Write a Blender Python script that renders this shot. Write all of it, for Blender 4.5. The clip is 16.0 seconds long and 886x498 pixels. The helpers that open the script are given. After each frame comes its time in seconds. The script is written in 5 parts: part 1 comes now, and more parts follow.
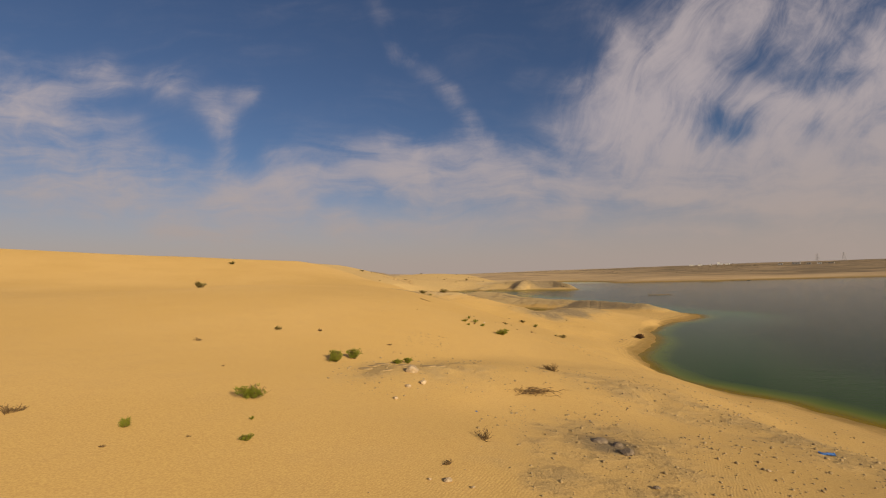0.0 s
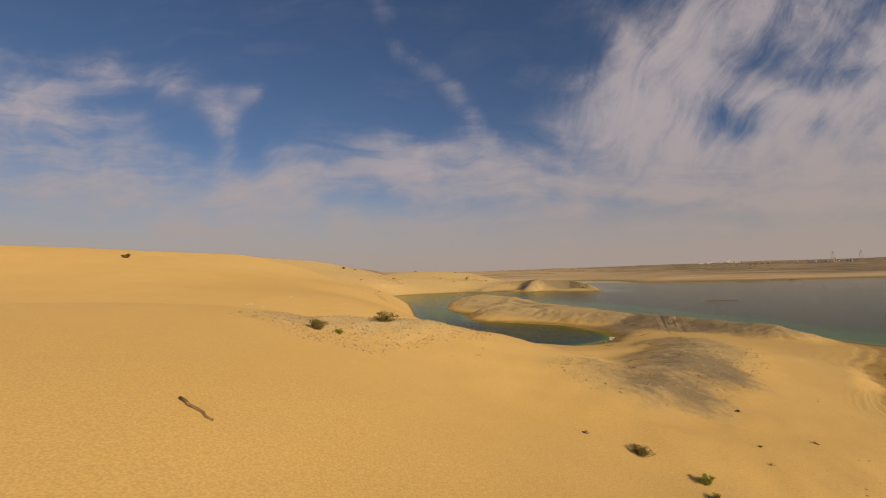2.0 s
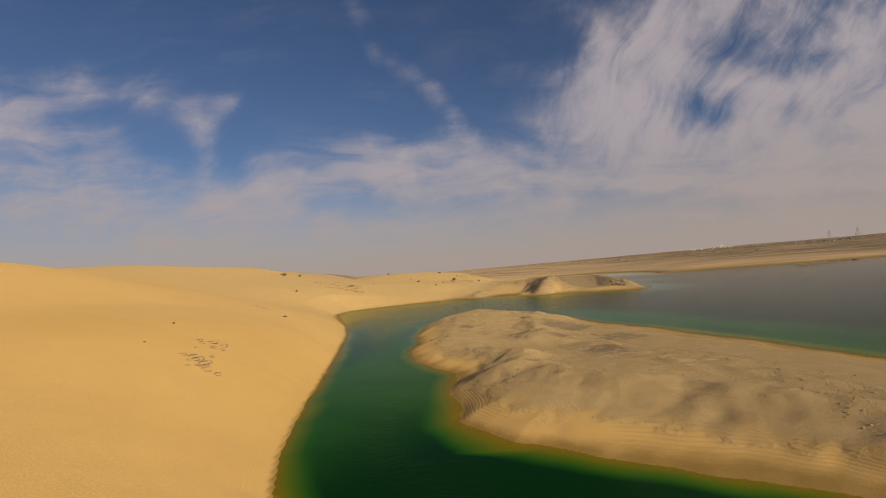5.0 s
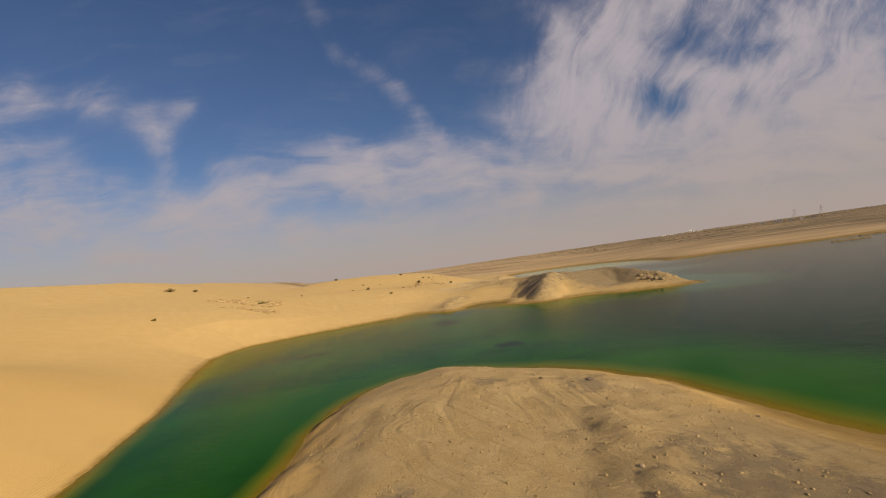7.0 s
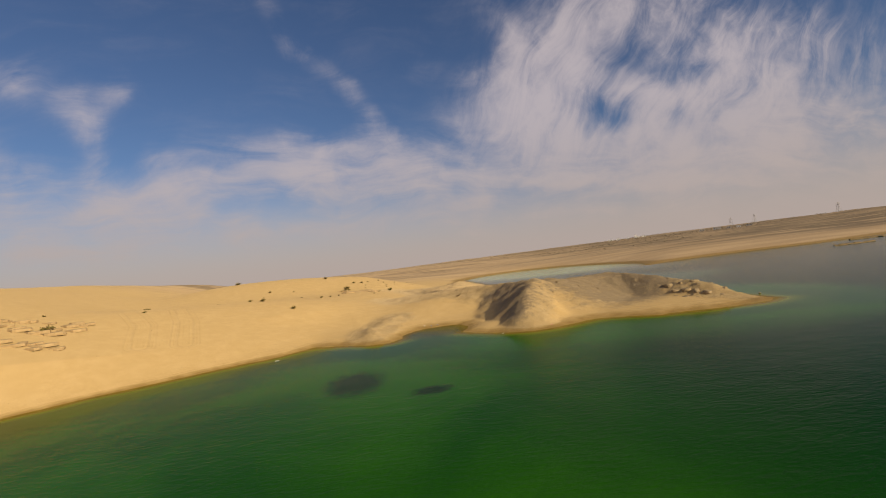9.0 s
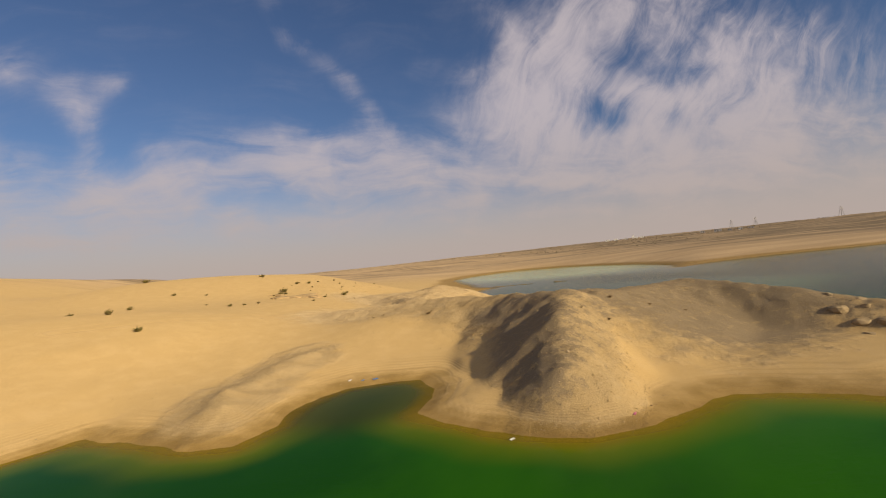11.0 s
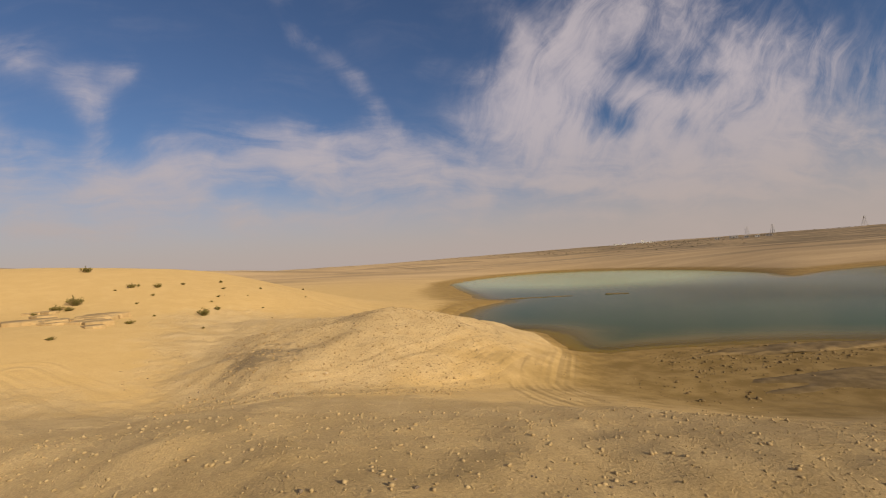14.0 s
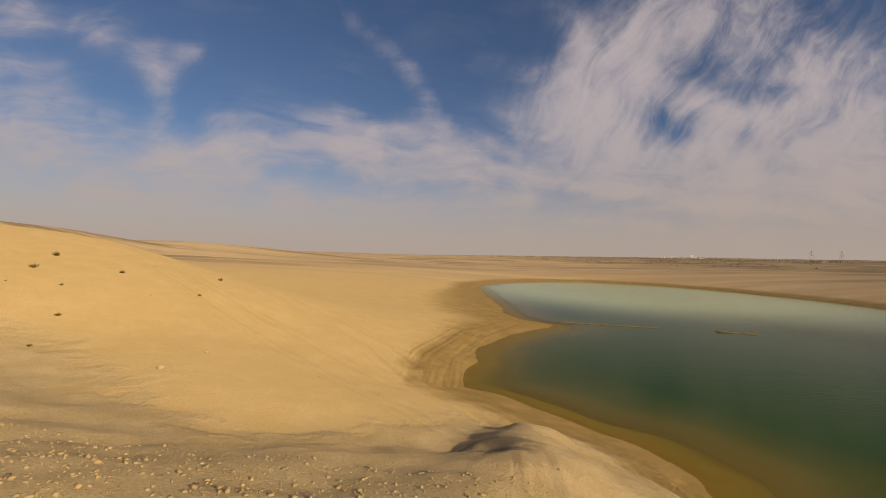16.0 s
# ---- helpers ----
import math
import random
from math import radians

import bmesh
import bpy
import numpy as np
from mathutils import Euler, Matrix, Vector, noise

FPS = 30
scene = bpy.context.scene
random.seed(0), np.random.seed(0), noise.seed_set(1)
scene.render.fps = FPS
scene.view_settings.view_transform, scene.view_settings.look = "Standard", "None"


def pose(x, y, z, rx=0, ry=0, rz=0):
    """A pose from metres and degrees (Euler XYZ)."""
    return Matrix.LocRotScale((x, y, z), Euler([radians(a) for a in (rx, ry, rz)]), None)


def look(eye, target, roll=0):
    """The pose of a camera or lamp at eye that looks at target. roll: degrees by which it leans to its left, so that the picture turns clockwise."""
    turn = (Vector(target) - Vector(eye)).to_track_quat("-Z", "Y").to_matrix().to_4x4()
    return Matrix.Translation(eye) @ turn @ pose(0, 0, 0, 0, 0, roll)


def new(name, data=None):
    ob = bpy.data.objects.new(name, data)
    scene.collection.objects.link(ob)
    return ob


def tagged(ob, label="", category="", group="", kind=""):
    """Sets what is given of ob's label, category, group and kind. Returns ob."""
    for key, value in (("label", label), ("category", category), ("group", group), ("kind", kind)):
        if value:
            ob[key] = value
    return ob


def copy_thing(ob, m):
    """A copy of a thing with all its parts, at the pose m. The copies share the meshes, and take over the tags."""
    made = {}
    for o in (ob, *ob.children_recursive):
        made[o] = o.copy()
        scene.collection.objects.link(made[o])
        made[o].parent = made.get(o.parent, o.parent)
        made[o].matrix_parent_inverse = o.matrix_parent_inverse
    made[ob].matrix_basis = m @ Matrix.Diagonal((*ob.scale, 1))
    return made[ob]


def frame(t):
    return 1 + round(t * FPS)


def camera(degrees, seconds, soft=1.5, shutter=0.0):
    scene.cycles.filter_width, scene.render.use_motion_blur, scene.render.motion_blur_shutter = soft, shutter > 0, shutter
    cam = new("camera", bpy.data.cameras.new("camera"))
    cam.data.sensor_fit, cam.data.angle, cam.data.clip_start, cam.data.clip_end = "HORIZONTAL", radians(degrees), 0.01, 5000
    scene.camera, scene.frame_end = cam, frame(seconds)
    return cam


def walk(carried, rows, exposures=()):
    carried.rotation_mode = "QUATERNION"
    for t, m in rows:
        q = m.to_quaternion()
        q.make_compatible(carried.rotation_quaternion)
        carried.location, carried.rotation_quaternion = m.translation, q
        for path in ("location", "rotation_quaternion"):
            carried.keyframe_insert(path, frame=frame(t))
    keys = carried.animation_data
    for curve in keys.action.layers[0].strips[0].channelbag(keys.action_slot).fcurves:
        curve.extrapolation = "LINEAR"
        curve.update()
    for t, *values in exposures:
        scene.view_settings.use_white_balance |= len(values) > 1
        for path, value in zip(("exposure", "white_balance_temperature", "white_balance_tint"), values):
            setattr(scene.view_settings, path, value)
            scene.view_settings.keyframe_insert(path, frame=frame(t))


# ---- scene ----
cam = camera(89.7, 16.0, soft=1.05)
PATH = [
    (0, (0.00, 0.00, 6.80), (0.006, 19.967, 7.948), -1.32),
    (0.5, (0.94, 7.73, 6.76), (0.658, 27.693, 7.856), 0.22),
    (1, (1.64, 15.19, 6.82), (1.161, 35.150, 7.903), 1.04),
    (1.5, (2.20, 22.58, 6.70), (1.749, 42.551, 7.777), 0.51),
    (2, (2.46, 29.77, 6.80), (2.352, 49.740, 7.857), -1.25),
    (2.5, (2.59, 36.99, 6.73), (2.719, 56.959, 7.810), -2.23),
    (3, (2.89, 43.95, 6.86), (3.030, 63.928, 7.882), -2.25),
    (3.5, (3.27, 50.84, 6.82), (3.452, 70.810, 7.851), -2.42),
    (4, (3.73, 57.48, 6.70), (4.017, 77.450, 7.741), -3.19),
    (6.5, (8.10, 99.92, 6.85), (9.208, 119.866, 7.804), -6.34),
    (7, (9.02, 107.53, 6.93), (10.715, 127.444, 7.776), -7.42),
    (7.5, (9.73, 114.72, 7.03), (12.262, 134.548, 7.800), -7.84),
    (8, (11.06, 121.32, 6.82), (14.140, 141.070, 7.548), -7.76),
    (8.5, (12.42, 128.31, 6.87), (15.928, 147.994, 7.513), -7.33),
    (9, (13.92, 135.00, 6.81), (17.773, 154.616, 7.463), -6.66),
    (11.5, (22.83, 164.31, 6.13), (26.887, 183.887, 6.632), -5.00),
    (12, (24.28, 169.98, 5.91), (28.293, 189.563, 6.426), -4.21),
    (12.5, (25.71, 175.42, 5.74), (29.628, 195.026, 6.238), -3.92),
    (13, (27.10, 180.71, 5.55), (31.021, 200.319, 6.076), -3.65),
    (13.5, (28.50, 185.66, 5.41), (32.368, 205.277, 5.959), -3.60),
    (14, (29.80, 190.67, 5.46), (33.705, 210.277, 5.970), -3.74),
    (14.5, (31.08, 195.47, 5.40), (34.910, 215.099, 5.892), -3.44),
    (15, (32.41, 200.03, 5.39), (35.746, 219.748, 5.862), -1.44),
    (15.5, (33.64, 204.62, 5.36), (36.402, 224.424, 5.750), 0.32),
    (16, (34.71, 208.89, 5.28), (36.980, 228.759, 5.592), 1.58),
]
walk(cam, [(t, look(eye, target, roll)) for t, eye, target, roll in PATH],
     exposures=((0, 0.48, 6700, 10), (2, 0.45, 6700, 10), (3, 0.47, 6700, 10), (4, 0.43, 6650, 10), (6.5, 0.54, 6500, 10), (8.5, 0.67, 6500, 10), (11.5, 0.76, 6500, 10), (13.5, 0.74, 6450, 10),
                (14.8, 0.64, 6600, 10), (16, 0.60, 6800, 10)))

# ---------------------------------------------------------------- sky and sun
SUN_EL, SUN_AZ = 21.3, 142.8      # degrees; azimuth clockwise from +y


class Graph:
    """Short names for building node trees."""

    def __init__(self, tree):
        self.tree = tree
        tree.nodes.clear()

    def put(self, slot, v):
        if isinstance(v, bpy.types.NodeSocket):
            self.tree.links.new(v, slot)
        elif isinstance(v, (tuple, list)) and len(v) == 3 and slot.type == "RGBA":
            slot.default_value = (*v, 1)
        else:
            slot.default_value = v

    def math(self, op, a, b=0.0, clamp=False):
        n = self.tree.nodes.new("ShaderNodeMath")
        n.operation, n.use_clamp = op, clamp
        self.put(n.inputs[0], a)
        self.put(n.inputs[1], b)
        return n.outputs[0]

    def vmath(self, op, a, b=(0, 0, 0)):
        n = self.tree.nodes.new("ShaderNodeVectorMath")
        n.operation = op
        self.put(n.inputs[0], a)
        self.put(n.inputs[1], b)
        return n.outputs["Value"] if op in ("DOT_PRODUCT", "LENGTH") else n.outputs[0]

    def ramp(self, v, lo, hi, a=0.0, b=1.0):
        n = self.tree.nodes.new("ShaderNodeMapRange")
        n.interpolation_type = "SMOOTHSTEP"
        for key, value in zip((0, 1, 2, 3, 4), (v, lo, hi, a, b)):
            self.put(n.inputs[key], value)
        return n.outputs[0]

    def mix(self, f, a, b, how="MIX"):
        n = self.tree.nodes.new("ShaderNodeMix")
        n.data_type, n.blend_type, n.clamp_factor = "RGBA", how, True
        self.put(n.inputs[0], f)
        self.put(n.inputs[6], a)
        self.put(n.inputs[7], b)
        return n.outputs[2]

    def noise(self, where, scale, detail=4.0, rough=0.5, warp=0.0):
        n = self.tree.nodes.new("ShaderNodeTexNoise")
        self.put(n.inputs["Vector"], where)
        n.inputs["Scale"].default_value, n.inputs["Detail"].default_value = scale, detail
        n.inputs["Roughness"].default_value, n.inputs["Distortion"].default_value = rough, warp
        return n.outputs[0]

    def stretch(self, where, scale, turn=0.0):
        n = self.tree.nodes.new("ShaderNodeMapping")
        self.put(n.inputs["Vector"], where)
        n.inputs["Scale"].default_value, n.inputs["Rotation"].default_value = scale, (0, 0, radians(turn))
        return n.outputs[0]


def heading(azimuth, elevation):
    a, e = radians(azimuth), radians(elevation)
    return (math.sin(a) * math.cos(e), math.cos(a) * math.cos(e), math.sin(e))


world = bpy.data.worlds.new("desert_sky")
scene.world = world
world.use_nodes = True
world.cycles.sampling_method, world.cycles.sample_map_resolution = "MANUAL", 512
g = Graph(world.node_tree)
sky = world.node_tree.nodes.new("ShaderNodeTexSky")
sky.sky_type = "NISHITA"
sky.sun_disc = False
sky.sun_elevation, sky.sun_rotation = radians(SUN_EL), radians(SUN_AZ)
sky.air_density, sky.dust_density, sky.ozone_density, sky.altitude = 1.0, 0.6, 3.0, 0
way = world.node_tree.nodes.new("ShaderNodeTexCoord").outputs["Generated"]
height = world.node_tree.nodes.new("ShaderNodeSeparateXYZ")
g.put(height.inputs[0], way)
up = g.math("MAXIMUM", height.outputs[2], 0.0)
# thin high cloud, laid out as soft strokes on a flat ceiling to the north: east and height of both ends over
# the way north, half width, amount
LEFT_VEILS = [(-1.161, 0.344, -0.929, 0.359, 0.058, 0.55), (-0.929, 0.359, -0.728, 0.321, 0.043, 0.5), (-1.087, 0.428, -0.931, 0.438, 0.038, 0.45), (-0.931, 0.438, -0.763, 0.47, 0.033, 0.5),
              (-0.756, 0.467, -0.62, 0.448, 0.02, 0.3), (-0.607, 0.464, -0.522, 0.409, 0.028, 0.28), (-0.522, 0.409, -0.492, 0.344, 0.018, 0.3), (-0.431, 0.433, -0.487, 0.365, 0.015, 0.32),
              (-0.487, 0.352, -0.479, 0.27, 0.016, 0.32), (-0.63, 0.269, -0.489, 0.261, 0.02, 0.28), (-0.747, 0.298, -0.592, 0.272, 0.023, 0.3), (-0.49, 0.434, -0.451, 0.423, 0.013, 0.25),
              (-1.117, 0.529, -0.96, 0.532, 0.025, 0.2), (-0.925, 0.237, -0.681, 0.196, 0.03, 0.4)]
LOW_BAND = [(-1.156, 0.227, -0.886, 0.195, 0.038, 0.39), (-0.887, 0.24, -0.745, 0.207, 0.033, 0.65), (-0.745, 0.204, -0.463, 0.166, 0.04, 0.65), (-0.463, 0.185, -0.335, 0.223, 0.033, 0.72),
            (-0.335, 0.223, -0.078, 0.243, 0.038, 0.78), (-0.078, 0.243, 0.154, 0.241, 0.04, 0.81), (0.127, 0.21, 0.293, 0.193, 0.043, 0.78), (-0.616, 0.134, -0.208, 0.117, 0.033, 0.59),
            (-0.208, 0.117, 0.277, 0.119, 0.023, 0.65), (-0.104, 0.183, 0.075, 0.188, 0.015, 0.45), (-0.386, 0.287, -0.283, 0.248, 0.013, 0.29), (-0.283, 0.3, 0.026, 0.28, 0.028, 0.23),
            (0.159, 0.196, 0.216, 0.201, 0.018, 0.45), (0.277, 0.11, 0.912, 0.076, 0.033, 0.52)]
PLUME = [(0.65, 0.595, 0.554, 0.53, 0.043, 0.5), (0.554, 0.53, 0.497, 0.424, 0.058, 0.6), (0.497, 0.424, 0.454, 0.34, 0.066, 0.65), (0.454, 0.34, 0.515, 0.266, 0.076, 0.7),
         (0.311, 0.317, 0.54, 0.259, 0.056, 0.6), (0.539, 0.239, 0.795, 0.22, 0.058, 0.75), (0.795, 0.22, 1.206, 0.224, 0.058, 0.65), (0.429, 0.499, 0.487, 0.485, 0.018, 0.5),
         (0.614, 0.435, 0.69, 0.4, 0.033, 0.5), (0.664, 0.394, 0.805, 0.371, 0.025, 0.5), (0.315, 0.429, 0.351, 0.355, 0.028, 0.35), (0.292, 0.18, 0.599, 0.167, 0.028, 0.6),
         (0.599, 0.16, 1.047, 0.169, 0.033, 0.55), (0.425, 0.547, 0.443, 0.386, 0.028, 0.3)]
HIGH_WISPS = [(0.803, 0.345, 0.908, 0.359, 0.02, 0.5), (0.907, 0.355, 1.223, 0.407, 0.025, 0.5), (0.954, 0.295, 1.212, 0.296, 0.018, 0.45), (0.717, 0.621, 1.034, 0.512, 0.063, 0.38),
              (0.57, 0.57, 0.852, 0.672, 0.045, 0.35), (0.349, 0.616, 0.425, 0.547, 0.051, 0.2), (0.199, 0.458, 0.303, 0.436, 0.018, 0.16), (0.712, 0.333, 0.788, 0.305, 0.015, 0.26),
              (-0.149, 0.668, -0.098, 0.532, 0.011, 0.2), (-0.098, 0.532, 0.029, 0.415, 0.011, 0.26), (0.029, 0.415, 0.073, 0.335, 0.013, 0.3), (0.073, 0.335, 0.135, 0.277, 0.015, 0.36),
              (-0.099, 0.521, -0.066, 0.507, 0.011, 0.35), (1.021, 0.479, 1.338, 0.525, 0.051, 0.25),
              (1.15, 0.2, 2.2, 0.22, 0.12, 0.6), (1.1, 0.38, 1.9, 0.5, 0.1, 0.35), (-1.15, 0.34, -2.2, 0.36, 0.1, 0.5)]
GAPS = [(-0.245, 0.164, -0.105, 0.174, 0.013, 0.42), (-0.207, 0.138, -0.105, 0.141, 0.009, 0.3), (0.075, 0.17, 0.158, 0.173, 0.01, 0.35), (0.266, 0.165, 0.393, 0.146, 0.011, 0.45),
        (0.354, 0.125, 0.698, 0.119, 0.011, 0.45), (0.614, 0.313, 0.712, 0.337, 0.02, 0.5), (0.685, 0.107, 0.991, 0.106, 0.01, 0.3), (-0.693, 0.158, -0.463, 0.14, 0.011, 0.25)]


def strokes(where, rows):
    """How far a sheet of strokes covers the sky at a place of that ceiling, from 0 to 1."""
    clear_share = 1.0
    for u0, v0, u1, v1, wide, amount in rows:
        du, dv = u1 - u0, v1 - v0
        pushed = g.vmath("ADD", where, g.math("MULTIPLY", clear_share, 0.004))
        off = g.vmath("SUBTRACT", pushed, (u0, v0, 0))
        along = g.math("MULTIPLY", g.vmath("DOT_PRODUCT", off, (du, dv, 0)), 1 / (du * du + dv * dv), True)
        n = world.node_tree.nodes.new("ShaderNodeVectorMath")
        n.operation = "SCALE"
        n.inputs[0].default_value = (du, dv, 0)
        g.put(n.inputs[3], along)
        far = g.vmath("LENGTH", g.vmath("SUBTRACT", off, n.outputs[0]))
        clear_share = g.math("MULTIPLY", clear_share, g.ramp(far, 0.0, wide * 2.5 + 0.012, 1.0 - 0.78 * amount, 1.0))
    return g.math("SUBTRACT", 1.0, clear_share)


ray = g.vmath("NORMALIZE", way)
north = g.math("MAXIMUM", height.outputs[1], 0.12)
flat = world.node_tree.nodes.new("ShaderNodeCombineXYZ")
g.put(flat.inputs[0], g.math("DIVIDE", height.outputs[0], north))
g.put(flat.inputs[1], g.math("DIVIDE", height.outputs[2], north))


def noise_shift(where, scale, detail, amount):
    """The place moved about by noise, which frays the strokes."""
    n = world.node_tree.nodes.new("ShaderNodeTexNoise")
    g.put(n.inputs["Vector"], where)
    n.inputs["Scale"].default_value, n.inputs["Detail"].default_value, n.inputs["Roughness"].default_value = scale, detail, 0.6
    k = g.vmath("SUBTRACT", n.outputs["Color"], (0.5, 0.5, 0.5))
    k = g.vmath("MULTIPLY", k, (amount, amount, 0))
    return g.vmath("ADD", where, k)


torn = noise_shift(noise_shift(flat.outputs[0], 3.0, 3.0, 0.07), 9.0, 6.0, 0.05)
mass = strokes(torn, LEFT_VEILS + LOW_BAND + PLUME + HIGH_WISPS)
gaps = strokes(noise_shift(flat.outputs[0], 9.0, 4.0, 0.07), GAPS)
corner = g.vmath("LENGTH", g.vmath("MULTIPLY", g.vmath("SUBTRACT", torn, (0.95, 0.42, 0)), (1.5, 2.0, 0)))
mass = g.math("ADD", mass, g.ramp(corner, 0.2, 1.0, 0.26, 0.0))
streaks = g.noise(g.stretch(ray, (1.0, 1.0, 3.6), 12), 3.1, 9.0, 0.56, 0.55)
bent = noise_shift(flat.outputs[0], 1.8, 3.0, 0.22)
lying = g.noise(g.stretch(bent, (1.5, 6.0, 1)), 2.7, 9.0, 0.6, 0.35)
leaning = g.noise(g.stretch(g.stretch(bent, (1, 1, 1), -52), (1.5, 5.0, 1)), 3.2, 9.0, 0.62, 0.5)
high_east = g.math("MULTIPLY", g.ramp(height.outputs[0], 0.12, 0.40), g.ramp(up, 0.13, 0.26))
fibre = g.math("ADD", g.math("MULTIPLY", lying, g.math("SUBTRACT", 1.0, high_east)), g.math("MULTIPLY", leaning, high_east))
fray = g.noise(bent, 13.0, 8.0, 0.62, 0.8)
fibre = g.math("ADD", g.math("MULTIPLY", g.math("SUBTRACT", fibre, 0.5), 2.3), g.math("MULTIPLY", g.math("SUBTRACT", fray, 0.5), 0.7))
ahead = g.math("SUBTRACT", mass, g.math("MULTIPLY", gaps, 0.75))
ahead = g.math("ADD", ahead, g.math("MULTIPLY", fibre, g.ramp(mass, 0.0, 0.45, 0.25, 0.75)))
cover = g.mix(g.ramp(height.outputs[1], 0.2, 0.5), g.ramp(streaks, 0.35, 0.75, 0.15, 0.7), g.ramp(ahead, -0.05, 1.12, 0.0, 0.82))
haze = g.ramp(up, 0.0, 0.24, 0.92, 0.0)
veil = g.math("SUBTRACT", 1.0, g.math("MULTIPLY", g.math("SUBTRACT", 1.0, cover), g.math("SUBTRACT", 1.0, haze)))
clear = g.mix(1.0, sky.outputs[0], (0.0345, 0.0360, 0.0425), "MULTIPLY")
cloud = g.mix(g.ramp(up, 0.02, 0.35), (0.285, 0.235, 0.212), (0.345, 0.300, 0.305))
back = world.node_tree.nodes.new("ShaderNodeBackground")
g.put(back.inputs[0], g.mix(veil, clear, cloud))
back.inputs[1].default_value = 1.0
world_out = world.node_tree.nodes.new("ShaderNodeOutputWorld")
g.put(world_out.inputs[0], back.outputs[0])

sun_data = bpy.data.lights.new("sun", "SUN")
sun_data.energy, sun_data.angle, sun_data.color = 3.1, radians(0.9), (1.0, 0.845, 0.60)
sun = new("sun", sun_data)
sun.matrix_world = look(tuple(90 * v for v in heading(SUN_AZ, SUN_EL)), (0, 0, 0))

scene.view_settings.exposure = 0.5

# ---------------------------------------------------------------- materials
def material(name):
    m = bpy.data.materials.new(name)
    m.use_nodes = True
    return m, Graph(m.node_tree)


def finish(m, g, color, rough=0.9, bump=None, strength=0.5, distance=0.02, **more):
    n = m.node_tree.nodes
    b = n.new("ShaderNodeBsdfPrincipled")
    g.put(b.inputs["Base Color"], color)
    g.put(b.inputs["Roughness"], rough)
    b.inputs["Specular IOR Level"].default_value = 0.15
    for key, value in more.items():
        g.put(b.inputs[key.replace("_", " ")], value)
    if bump is not None:
        k = n.new("ShaderNodeBump")
        k.inputs["Strength"].default_value, k.inputs["Distance"].default_value = strength, distance
        g.put(k.inputs["Height"], bump)
        g.put(b.inputs["Normal"], k.outputs[0])
    out = n.new("ShaderNodeOutputMaterial")
    g.put(out.inputs[0], b.outputs[0])
    return b


def mark(m, name):
    n = m.node_tree.nodes.new("ShaderNodeAttribute")
    n.attribute_name = name
    return n.outputs["Fac"]


def place(m):
    return m.node_tree.nodes.new("ShaderNodeNewGeometry").outputs["Position"]


